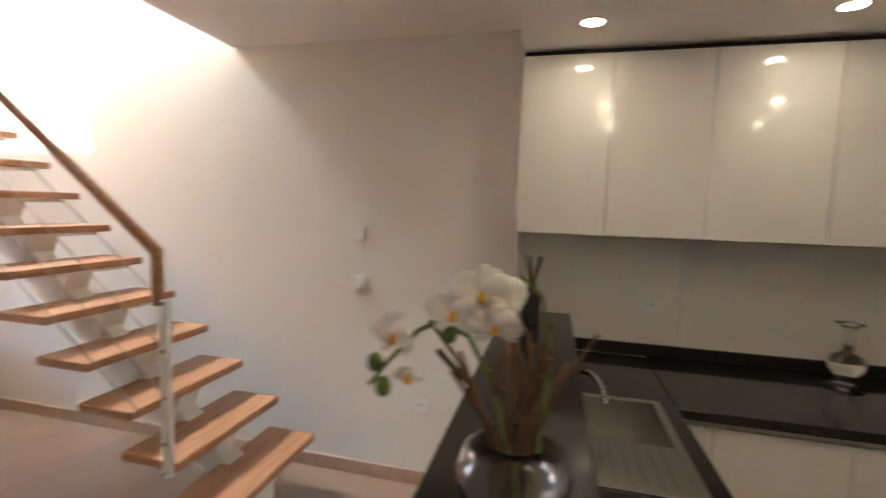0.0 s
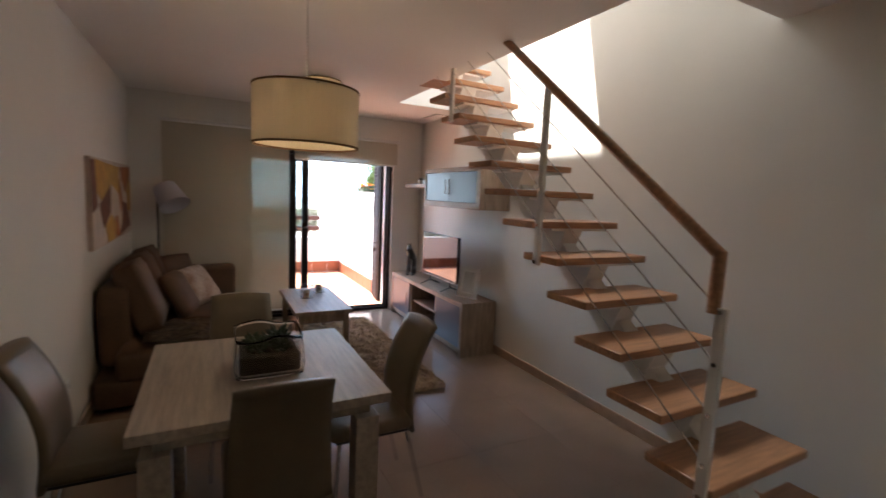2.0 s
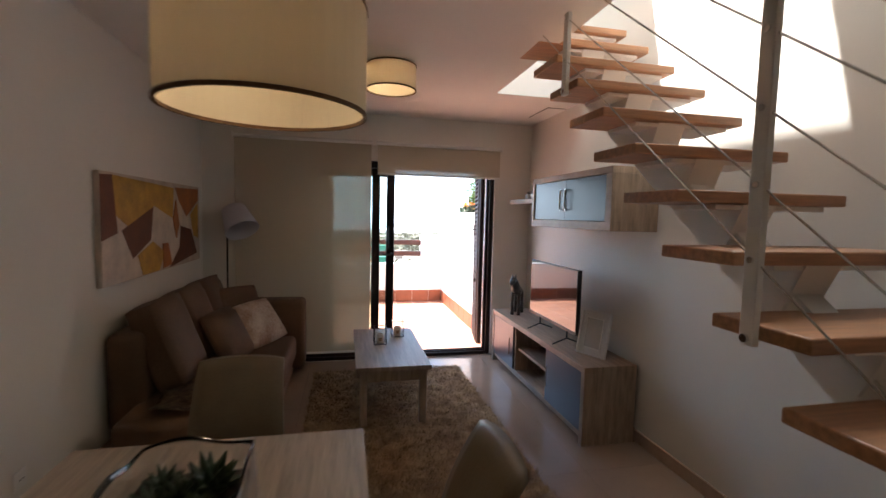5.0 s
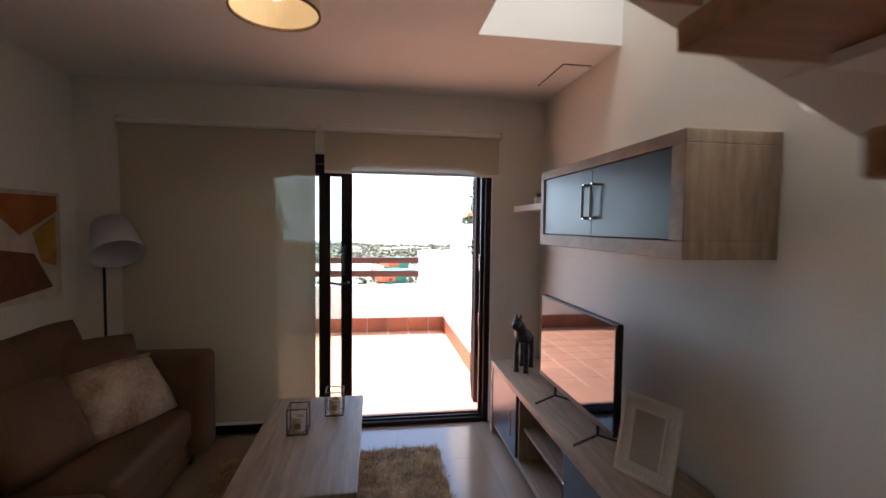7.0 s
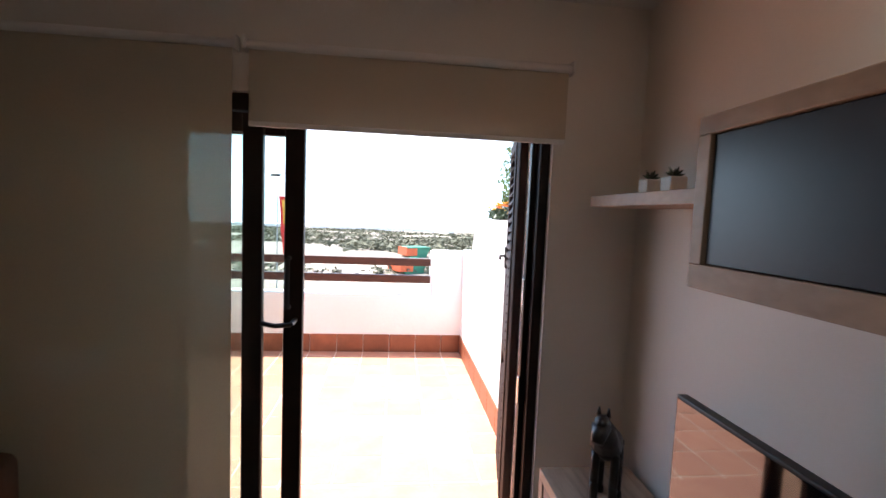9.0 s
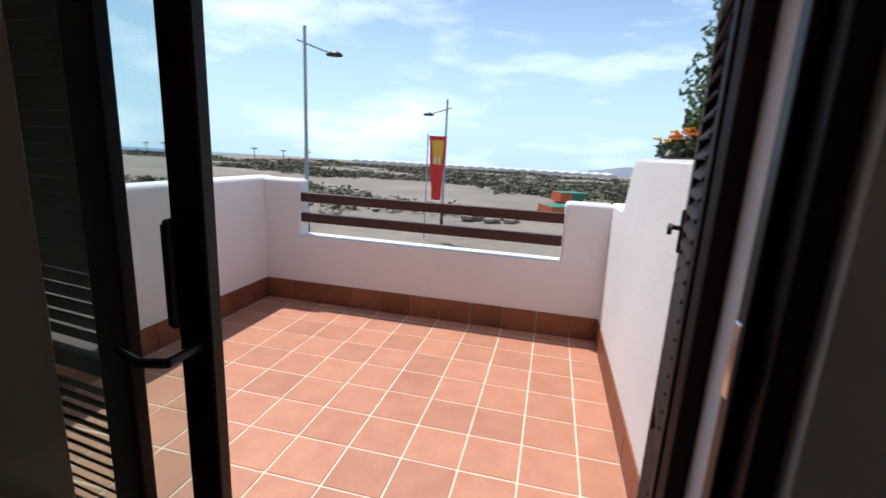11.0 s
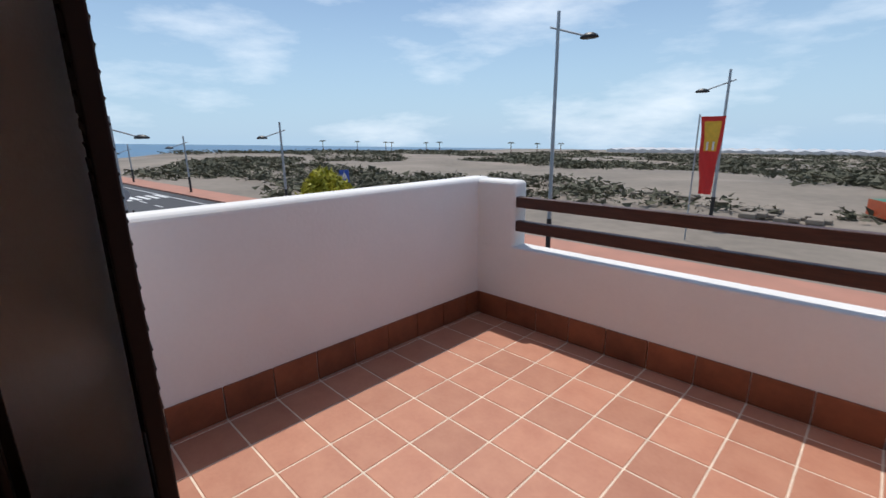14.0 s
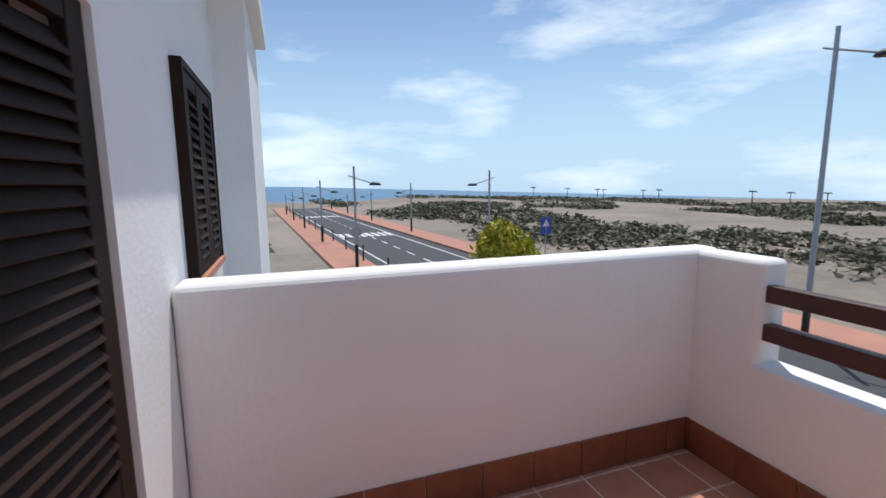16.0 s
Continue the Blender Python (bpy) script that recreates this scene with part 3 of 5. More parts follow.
def pendant(x, y, z0, r, h, name_label, cord=True):
    p = thing("pendant_lamp", name_label, "lamp", (x, y, H), "drum pendant lamps")
    sh = lathe((x, y, z0), [(r, 0), (r, h), (r - 0.004, h), (r - 0.004, 0), (r, 0)], 48)
    shade = part("shade", sh, SHADE, p, "cream linen drum", smooth=False)
    for z in (z0, z0 + h):
        part("trim_ring", lathe((x, y, z - 0.004), [(r + 0.002, 0), (r + 0.002, 0.009), (r - 0.006, 0.009), (r - 0.006, 0), (r + 0.002, 0)], 48), BARK, p)
    part("cord", rod((x, y, z0 + h * 0.5), (x, y, H), 0.0035, n=6), PLASTIC, p)
    part("ceiling_rose", lathe((x, y, H - 0.03), [(0.0, 0), (0.035, 0), (0.045, 0.03)], 20), PLASTIC, p)
    sp = tube([(x - r, y, z0 + h - 0.01), (x + r, y, z0 + h - 0.01)], 0.003)
    part("spider", tube([(x, y - r, z0 + h - 0.01), (x, y + r, z0 + h - 0.01)], 0.003, bm=sp), BLACK, p)
    part("bulb", ball((x, y, z0 + h * 0.5), 0.035), BULB, p, "glowing warm bulb", smooth=True)
    li = new("pendant_light", bpy.data.lights.new("pendant_light", "POINT"))
    li.data.energy, li.data.color, li.data.shadow_soft_size = 0.17, (1.0, 0.78, 0.52), 0.025
    li.location = (x - 0.03, y - 0.06, z0 + h * 0.45)
    return p


pendant(1.30, 4.10, 1.795, 0.24, 0.255, "cream drum pendant lamp over the dining table")
pendant(1.79, 6.06, 2.40, 0.17, 0.16, "smaller cream drum ceiling lamp over the sitting area")

# ---- sitting corner ----
sf = thing("sofa", "low brown suede corner sofa against the wall", "sofa", (0.6, 6.1, 0))
part("base", box(0.17, 1.02, 5.46, 7.36, 0.04, 0.24, 0.03, seg=3), SOFAC, sf, smooth=True)
for y0, y1 in ((5.44, 6.26), (6.28, 7.14)):
    part("seat_cushion", box(0.30, 1.06, y0, y1, 0.22, 0.43, 0.05, seg=4), SOFAC, sf, smooth=True)
part("backrest", box(0.16, 0.36, 5.72, 7.36, 0.24, 0.84, 0.06, seg=4), SOFAC, sf, smooth=True)
part("arm", box(0.30, 1.13, 7.14, 7.36, 0.10, 0.75, 0.05, seg=4), SOFAC, sf, smooth=True)
for y in (6.02, 6.48, 6.94):
    part("back_cushion", moved(cushion((0, 0, 0), 0.54, 0.48, 0.22), pose(0.40, y, 0.72, 0, 70, 0)), SOFAC, sf, smooth=True)
for x in (0.22, 0.95):
    for y in (5.55, 7.25):
        part("foot", box(x, x + 0.05, y, y + 0.05, 0, 0.045), BLACK, sf)


def pillow(label, material, m, w=0.46, h=0.46):
    p = part("cushion", moved(cushion((0, 0, 0), w, h, 0.15, puff=0.8), m), material, None, "", True)
    return tagged(p, label, "cushion", "loose sofa cushions")


pillow("cream satin cushion with a brown print", CUSH, pose(0.77, 6.93, 0.60, 0, 55, -25), 0.40, 0.52)
pillow("brown suede cushion on the sofa", SOFAC, pose(0.58, 7.02, 0.68, 0, 68, -42), 0.44, 0.46)
pillow("brown suede cushion leaning on the sofa back", SOFAC, pose(0.64, 6.46, 0.62, 0, 62, -12), 0.42, 0.44)
b = bmesh.new()
TN = 26
vs = [[None] * TN for _ in range(TN)]
for i in range(TN):
    for k in range(TN):
        x, y = 0.45 + 0.68 * i / (TN - 1), 5.52 + 0.62 * k / (TN - 1)
        z = 0.447 + 0.03 * (noise.noise(Vector((x * 7, y * 7, 0))) + 0.6) if x < 1.05 else 0.44 - (x - 1.05) * 3.2
        xx = x if x < 1.05 else 1.066 + 0.008 * noise.noise(Vector((y * 12, z * 6, 1)))
        vs[i][k] = b.verts.new((xx, y + 0.03 * noise.noise(Vector((x * 5, y * 3, 3))), z))
for i in range(TN - 1):
    for k in range(TN - 1):
        b.faces.new((vs[i][k], vs[i + 1][k], vs[i + 1][k + 1], vs[i][k + 1]))
bmesh.ops.solidify(b, geom=b.faces[:], thickness=0.012)
tagged(part("throw_blanket", b, THROW, None, "", True), "dark brown patterned fur throw over the sofa seat", "blanket")

ct = thing("coffee_table", "grey limed oak coffee table on square legs", "coffee table", (1.84, 6.56, 0.03))
part("tabletop", box(1.57, 2.11, 6.02, 7.10, 0.435, 0.47, 0.004), OAKGREY, ct)
part("apron", box(1.62, 2.06, 6.07, 7.05, 0.345, 0.433, 0.003), OAKGREY, ct)
for x in (1.60, 2.03):
    for y in (6.05, 7.02):
        part("leg", box(x, x + 0.05, y, y + 0.05, 0.03, 0.433, 0.003), OAKGREY, ct)


def lantern(x, y):
    l = thing("candle_lantern", "black wire candle holder with a white candle jar", "candle holder", (x, y, 0.47), "lanterns on the coffee table")
    w, h = 0.05, 0.14
    q = None
    for sx in (-1, 1):
        for sy in (-1, 1):
            q = box(x + sx * w - 0.0025, x + sx * w + 0.0025, y + sy * w - 0.0025, y + sy * w + 0.0025, 0.47, 0.47 + h, bm=q)
    for z in (0.47, 0.47 + h - 0.005):
        for sx in (-1, 1):
            box(x + sx * w - 0.0025, x + sx * w + 0.0025, y - w, y + w, z, z + 0.005, bm=q)
            box(x - w, x + w, y + sx * w - 0.0025, y + sx * w + 0.0025, z, z + 0.005, bm=q)
    part("wire_frame", q, BLACK, l)
    part("jar", lathe((x, y, 0.475), [(0.0, 0), (0.03, 0), (0.032, 0.005), (0.032, 0.075), (0.028, 0.078), (0.028, 0.06), (0, 0.06)], 24), WAX, l)
    part("jar_label", box(x - 0.014, x + 0.014, y - 0.0335, y - 0.0315, 0.495, 0.525), CARD, l)


lantern(1.78, 6.62)
lantern(1.95, 6.84)

# shaggy rug
b = bmesh.new()
rng = random.Random(9)
bmesh.ops.create_grid(b, x_segments=46, y_segments=80, size=0.5, matrix=Matrix.Translation((1.92, 6.12, 0.022)) @ Matrix.Diagonal((1.40, 2.24, 1, 1)))
for v in b.verts:
    v.co.z += 0.012 * noise.noise(v.co * 14) + rng.uniform(-0.004, 0.006)
    v.co.x += 0.02 * noise.noise(v.co * 6)
    v.co.y += 0.02 * noise.noise(v.co * 6 + Vector((5, 0, 0)))
me_v, me_f = [tuple(v.co) for v in b.verts], [[v.index for v in f.verts] for f in b.faces]
b.free()
for k in range(26000):
    x, y = rng.uniform(1.21, 2.63), rng.uniform(4.99, 7.25)
    a, l = rng.uniform(0, 6.283), rng.uniform(0.022, 0.045)
    ca, sa = math.cos(a), math.sin(a)
    i = len(me_v)
    me_v += [(x - sa * .0035, y + ca * .0035, 0.016), (x + sa * .0035, y - ca * .0035, 0.016), (x + ca * l, y + sa * l, 0.03 + rng.uniform(0, 0.022))]
    me_f.append((i, i + 1, i + 2))
me = bpy.data.meshes.new("rug")
me.from_pydata(me_v, [], me_f)
me.materials.append(RUGM)
tagged(new("rug", me), "shaggy golden brown rug under the coffee table", "rug")

fl = thing("floor_lamp", "black floor lamp with a tilted white shade", "floor lamp", (0.40, 7.46, 0))
part("pole", tube([(0.40, 7.46, 0.0), (0.40, 7.46, 1.47)], 0.009), BLACK, fl)
part("base", lathe((0.40, 7.46, 0), [(0, 0), (0.10, 0), (0.10, 0.015), (0.02, 0.022), (0, 0.022)], 28), BLACK, fl)
lamp_axis = Vector((-0.09, 0.10, 0.17)).to_track_quat("Z", "Y").to_matrix().to_4x4()
part("shade", moved(lathe((0, 0, 0), [(0.15, -0.12), (0.108, 0.12), (0.105, 0.12), (0.147, -0.12), (0.15, -0.12)], 40), Matrix.Translation((0.52, 7.36, 1.465)) @ lamp_axis), SHADEW, fl, "white conical cotton shade", True)
part("arm", tube([(0.40, 7.46, 1.46), (0.47, 7.40, 1.53)], 0.008), BLACK, fl)

pc = thing("painting", "unframed abstract canvas in ochre, brown and cream", "painting", (0.17, 6.55, 1.1))
part("canvas", box(0.142, 0.172, 5.72, 7.42, 1.10, 1.755, 0.002), ART[2], pc)
# brush fields as shares of the canvas, along it and up it
FIELDS = [(0, [(.08, .98), (.64, .94), (.62, .58), (.42, .72), (.20, .50), (.10, .62)]), (1, [(0, .97), (.08, .98), (.11, .46), (0, .40)]), (1, [(.14, .48), (.41, .71), (.38, .36), (.22, .20)]),
          (2, [(0, .39), (.10, .45), (.20, .20), (.13, .01), (0, .01)]), (0, [(.26, .22), (.40, .34), (.52, .20), (.46, .01), (.30, .01)]), (3, [(.66, .95), (.98, .97), (.98, .82), (.80, .60), (.70, .80)]),
          (1, [(.72, .48), (.86, .43), (.95, .10), (.58, .01), (.70, .22)]), (3, [(.50, .30), (.56, .30), (.60, .04), (.50, .02)]), (0, [(.86, .62), (.97, .78), (.97, .30), (.90, .34)]), (3, [(.62, .56), (.66, .80), (.70, .50), (.66, .34)])]
for k, (tone, field) in enumerate(FIELDS):
    part("brush_patch", prism([(5.72 + 1.7 * u, 1.10 + 0.655 * w) for u, w in field], "x", 0.1722, 0.1735 + 0.0004 * k), ART[tone], pc)

# ---- media wall ----
tv = thing("tv_cabinet", "low grey oak media cabinet with slate blue doors", "cabinet", (3.28, 6.53, 0))
for b_ in (box(3.07, 3.47, 5.575, 7.50, 0.505, 0.55, 0.003), box(3.09, 3.47, 5.62, 7.455, 0.045, 0.085, 0.003)):
    part("board", b_, OAKGREY, tv)
for y in (5.575, 7.455):
    part("side_panel", box(3.07, 3.47, y, y + 0.045, 0.0, 0.505, 0.003), OAKGREY, tv)
for y in (6.18, 6.86):
    part("divider", box(3.09, 3.46, y, y + 0.03, 0.085, 0.505), OAKGREY, tv)
part("shelf", box(3.12, 3.45, 6.21, 6.86, 0.28, 0.305), OAKGREY, tv)
part("back_panel", box(3.455, 3.47, 5.62, 7.455, 0.085, 0.505), OAKGREY, tv)
part("plinth", box(3.13, 3.45, 5.62, 7.455, 0.0, 0.045), OAKGREY, tv)
for y0, y1, hy in ((5.625, 6.175, 6.12), (6.895, 7.45, 6.94)):
    d = part("door", box(3.075, 3.092, y0, y1, 0.088, 0.502, 0.002), NAVY, tv, "slate blue lacquered door")
    part("handle", tube([(3.073, hy, 0.22), (3.055, hy, 0.22), (3.055, hy, 0.38), (3.073, hy, 0.38)], 0.005), CHROME, d)
wc = thing("wall_cabinet", "wall hung grey oak cabinet with two slate blue doors", "cabinet", (3.33, 6.2, 1.475))
for b_ in (box(3.15, 3.498, 5.49, 6.74, 1.85, 1.895, 0.003), box(3.15, 3.498, 5.49, 6.74, 1.475, 1.535, 0.003), box(3.15, 3.498, 5.49, 5.56, 1.535, 1.85, 0.003), box(3.15, 3.498, 6.695, 6.74, 1.535, 1.85, 0.003)):
    part("board", b_, OAKGREY, wc)
part("back_panel", box(3.47, 3.495, 5.56, 6.695, 1.535, 1.85), OAKGREY, wc)
for y0, y1, hy in ((5.563, 6.124, 6.085), (6.128, 6.692, 6.167)):
    d = part("door", box(3.16, 3.178, y0, y1, 1.538, 1.847, 0.002), NAVY, wc, "slate blue lacquered door")
    part("handle", tube([(3.16, hy, 1.62), (3.135, hy, 1.62), (3.135, hy, 1.77), (3.16, hy, 1.77)], 0.007), CHROME, d)
sh = tagged(part("wall_shelf", box(3.24, 3.498, 6.86, 7.54, 1.69, 1.735, 0.003), OAKGREY), "short pale floating shelf beside the wall cabinet", "shelf")
for y in (7.12, 7.26):
    p = thing("potted_succulent", "tiny succulent in a white cube pot", "plant", (3.34, y, 1.735), "pots on the shelf")
    part("pot", box(3.31, 3.37, y - 0.03, y + 0.03, 1.735, 1.79, 0.004), WAX, p)
    part("leaves", rosette((3.34, y, 1.79), 0.035, 14, random.Random(3), 0.8), DARKLEAF, p)
te = thing("television", "flat television with a thin dark frame on two feet", "television", (3.22, 6.36, 0.55))
part("body", box(3.205, 3.235, 5.95, 6.82, 0.665, 1.162, 0.004), BLACK, te)
part("screen", box(3.2015, 3.2045, 5.960, 6.810, 0.69, 1.153), SCREEN, te)
part("bezel", box(3.1995, 3.2045, 5.95, 6.82, 0.665, 0.688, 0.001), BLACK, te)
for y in (6.12, 6.62):
    part("foot", tube([(3.10, y, 0.556), (3.22, y, 0.60), (3.34, y, 0.556)], 0.006, bm=rod((3.22, y, 0.60), (3.22, y, 0.67), 0.007)), BLACK, te)
# horse figure: one plain cast shape
q = ball((3.25, 7.14, 0.79), 0.07, 0.55, 1.05, 0.75, 3)
for dx in (-0.025, 0.025):
    for dy in (-0.05, 0.055):
        q = tube([(3.25 + dx, 7.14 + dy, 0.78), (3.25 + dx, 7.14 + dy * 1.15, 0.67), (3.25 + dx, 7.14 + dy * 1.05, 0.572)], 0.012, bm=q)
        q = rod((3.25 + dx, 7.14 + dy * 1.05, 0.55), (3.25 + dx, 7.14 + dy * 1.05, 0.575), 0.016, 0.013, bm=q)
q = rod((3.25, 7.09, 0.81), (3.245, 7.045, 0.91), 0.042, 0.026, bm=q)
q = ball((3.243, 7.03, 0.925), 0.032, 0.7, 1.0, 0.95, 2, q)
q = rod((3.243, 7.025, 0.92), (3.24, 6.975, 0.885), 0.026, 0.015, bm=q)
for dx in (-0.012, 0.012):
    q = rod((3.243 + dx, 7.045, 0.945), (3.243 + dx, 7.048, 0.975), 0.007, 0.002, bm=q)
q = rod((3.25, 7.21, 0.81), (3.255, 7.24, 0.70), 0.012, 0.006, bm=q)
moved(q, Matrix.Translation((3.245, 7.25, 0.55)) @ pose(0, 0, 0, 0, 0, -34) @ Matrix.Diagonal((1.35, 1.35, 1.0, 1)) @ Matrix.Translation((-3.25, -7.14, -0.55)))
tagged(part("horse_figurine", q, HORSE, None, "", True), "dark bronze standing horse figurine on the media cabinet", "figurine")
pf = thing("photo_frame", "white fretwork photo frame standing on the media cabinet", "picture frame", (3.26, 5.76, 0.55))
FM = pose(3.245, 5.81, 0.555, 0, 12, 24) @ Matrix.Diagonal((1, 1.18, 1.15, 1))
W_, H_ = 0.105, 0.285
for b_ in (box(-0.008, 0.008, -W_, -W_ + 0.012, 0, H_), box(-0.008, 0.008, W_ - 0.012, W_, 0, H_), box(-0.008, 0.008, -W_, W_, 0, 0.012), box(-0.008, 0.008, -W_, W_, H_ - 0.012, H_), box(-0.006, 0.006, -0.062, -0.055, 0.05, 0.235), box(-0.006, 0.006, 0.055, 0.062, 0.05, 0.235), box(-0.006, 0.006, -0.062, 0.062, 0.043, 0.05), box(-0.006, 0.006, -0.062, 0.062, 0.235, 0.242)):
    part("moulding", moved(b_, FM), PLASTIC, pf)
q = None
for i in range(9):
    for e in (0.023, H_ - 0.026):
        u = -0.088 + i * 0.022
        q = rod((-0.004, u - 0.008, e - 0.010), (0.004, u + 0.008, e + 0.012), 0.0035, n=5, bm=q)
        q = rod((0.004, u + 0.008, e - 0.010), (-0.004, u - 0.008, e + 0.012), 0.0035, n=5, bm=q)
for i in range(11):
    for e in (-0.078, 0.078):
        z = 0.04 + i * 0.0205
        q = rod((-0.004, e - 0.012, z - 0.008), (0.004, e + 0.012, z + 0.008), 0.0035, n=5, bm=q)
        q = rod((0.004, e + 0.012, z - 0.008), (-0.004, e - 0.012, z + 0.008), 0.0035, n=5, bm=q)
part("fretwork", moved(q, FM), PLASTIC, pf)
part("photo", moved(box(-0.002, 0.001, -0.055, 0.055, 0.05, 0.235), FM), GREYP, pf)
part("backing", moved(box(0.008, 0.012, -W_ + 0.004, W_ - 0.004, 0.004, H_ - 0.004), FM), PLASTIC, pf)
part("strut", moved(rod((0.012, 0, 0.20), (0.10, 0, 0.022), 0.006), FM), PLASTIC, pf)
vt = thing("ceiling_vent", "flush white ceiling access panel with a thin dark gap", "vent", (3.4, 7.0, H), kind="structure")
part("frame", box(3.30, 3.485, 6.81, 7.24, H - 0.004, H - 0.0005), BLACK, vt)
part("panel", box(3.305, 3.48, 6.815, 7.235, H - 0.007, H - 0.0035), CEIL, vt)


# ---- switches and sockets ----
def plate(name, label, x, y, z, w, h, side, kind_):
    """A wall plate; side: +1 faces +x, -1 faces -x."""
    p = thing(name, label, name.replace("_", " "), (x, y, z), "wall fittings")
    a, c = sorted((x, x + side * 0.009))
    part("cover", box(a, c, y - w / 2, y + w / 2, z - h / 2, z + h / 2, 0.003), PLASTIC, p)
    f = x + side * 0.009
    if kind_ == "socket":
        part("well", rod((f, y, z), (f + side * 0.003, y, z), 0.026, n=22), PLASTIC, p)
        for d in (-0.009, 0.009):
            part("hole", rod((f + side * 0.002, y + d, z), (f + side * 0.0036, y + d, z), 0.004), BLACK, p)
    elif kind_ == "knob":
        part("knob", rod((f, y, z), (f + side * 0.02, y, z), 0.030, 0.027, n=24), PLASTIC, p)
    else:
        a, c = sorted((f, f + side * 0.005))
        part("rocker", box(a, c, y - w * 0.33, y + w * 0.33, z - h * 0.33, z + h * 0.33, 0.002), PLASTIC, p)
    return p


plate("light_switch", "white square light switch on the stair wall", XR, 2.39, 1.48, 0.085, 0.085, -1, "switch")
plate("thermostat_knob", "white round dial on the stair wall", XR, 2.385, 1.187, 0.08, 0.08, -1, "knob")
plate("wall_socket", "white round power socket low on the stair wall", XR, 1.99, 0.49, 0.08, 0.08, -1, "socket")
plate("wall_socket", "white power socket low beside the sofa", XL, 5.07, 0.39, 0.08, 0.08, 1, "socket")
plate("wall_socket", "white power socket above the black worktop", 3.55, 0.79, 1.17, 0.08, 0.08, -1, "socket")
tp = thing("switch_plate", "white triple switch plate with round dials", "light switch", (XL, 3.44, 1.08), "wall fittings")
part("cover", box(XL, XL + 0.010, 3.31, 3.57, 1.038, 1.128, 0.003), PLASTIC, tp)
for y in (3.355, 3.44, 3.525):
    part("dial", lathe((XL, 3.44, 1.08), [(0.0, 0.006), (0.022, 0.006), (0.024, 0.022), (0.030, 0.022), (0.034, 0.008), (0.034, 0)], 24), PLASTIC, tp).matrix_basis = Matrix.Translation((0.010, y - 3.44, 0.003)) @ pose(0, 0, 0, 0, 90, 0)
al = thing("wall_thermostat", "white wall thermostat with a grey display", "thermostat", (XL, 3.385, 1.48))
part("body", box(XL, XL + 0.028, 3.305, 3.465, 1.42, 1.552, 0.006), PLASTIC, al)
part("display", box(XL + 0.028, XL + 0.030, 3.335, 3.435, 1.485, 1.54, 0.001), mat("grey display", (0.16, 0.18, 0.20), 0.2), al)
for y in (3.40, 3.43):
    part("button", box(XL + 0.028, XL + 0.031, y, y + 0.018, 1.465, 1.475, 0.001), GREYP, al)
part("flap_line", box(XL + 0.0275, XL + 0.0286, 3.31, 3.46, 1.458, 1.4595), GREYP, al)

# ---- kitchen ----
ys = [1.47, 1.073, 0.665, 0.21, -0.25, -0.70, -1.15, -1.58]
for a, c in zip(ys, ys[1:]):
    u = thing("upper_cabinet", "white high gloss kitchen wall cabinet without handles", "cabinet", (3.38, (a + c) / 2, 1.535), "upper kitchen cabinets")
    part("body", box(3.242, 3.548, c + 0.001, a - 0.001, 1.535, 2.335), GLOSSW, u)
    part("door", box(3.22, 3.240, c + 0.002, a - 0.002, 1.533, 2.337, 0.0015), GLOSSW, u)
    part("grip_strip", box(3.2235, 3.2375, c - 0.0016, c + 0.0016, 1.54, 2.33), STEEL, u)
# black filler strip draws the shade of the gap under the ceiling
part_top = structure("trim_gap_shade", box(3.25, 3.548, YS, 1.465, 2.337, 2.364), BLACK, "black strip in place of the shade in the gap above the kitchen cabinets", "trim")
for a, c in zip(ys[1:], ys[2:]):
    a = min(a, 0.80)
    if a - c < 0.1:
        continue
    u = thing("base_cabinet", "white high gloss kitchen base cabinet", "cabinet", (3.25, (a + c) / 2, 0), "kitchen base cabinets")
    part("body", box(2.94, 3.54, c + 0.001, a - 0.001, 0.10, 0.858), GLOSSW, u)
    part("door", box(2.918, 2.938, c + 0.002, a - 0.002, 0.10, 0.83, 0.0015), GLOSSW, u)
    part("plinth", box(2.98, 3.5, c, a, 0, 0.10), STEEL, u)
wk = thing("worktop", "black polished granite kitchen worktop", "worktop", (3.2, 0, 0.86))
part("slab", box(2.89, 3.548, YS + 0.01, 0.80, 0.862, 0.90, 0.004), GRANITE, wk)
part("upstand", box(3.528, 3.548, YS + 0.01, 1.19, 0.902, 0.965, 0.003), GRANITE, wk)
pn = thing("peninsula", "kitchen peninsula with white panels and a raised black bar", "kitchen island", (2.5, 1.2, 0))
part("front_panel", box(1.58, 3.495, 1.475, 1.495, 0.0, 1.055, 0.002), GLOSSW, pn)
part("end_panel", box(1.56, 1.58, 0.82, 1.46, 0.0, 0.86, 0.002), GLOSSW, pn)
part("riser", box(1.58, 3.54, 1.20, 1.438, 0.86, 1.055), GRANITE, pn, "black granite riser")
part("bar_top", box(1.50, 3.495, 1.185, 1.525, 1.058, 1.10, 0.004), GRANITE, pn, "black granite bar top")
part("inner_panel", box(1.58, 2.93, 0.82, 0.84, 0.1, 0.86, 0.002), GLOSSW, pn)
wl = box(1.54, 2.30, 0.80, 1.197, 0.862, 0.90, 0.003)
box(2.92, 3.525, 0.803, 1.197, 0.862, 0.8995, 0.003, bm=wl)
box(2.30, 2.92, 0.80, 0.865, 0.862, 0.90, 0.003, bm=wl)
box(2.30, 2.92, 1.183, 1.197, 0.862, 0.90, 0.003, bm=wl)
part("counter", wl, GRANITE, pn, "black granite counter")
sk = thing("kitchen_sink", "inset stainless steel sink with a drainer", "sink", (2.6, 1.02, 0.9))
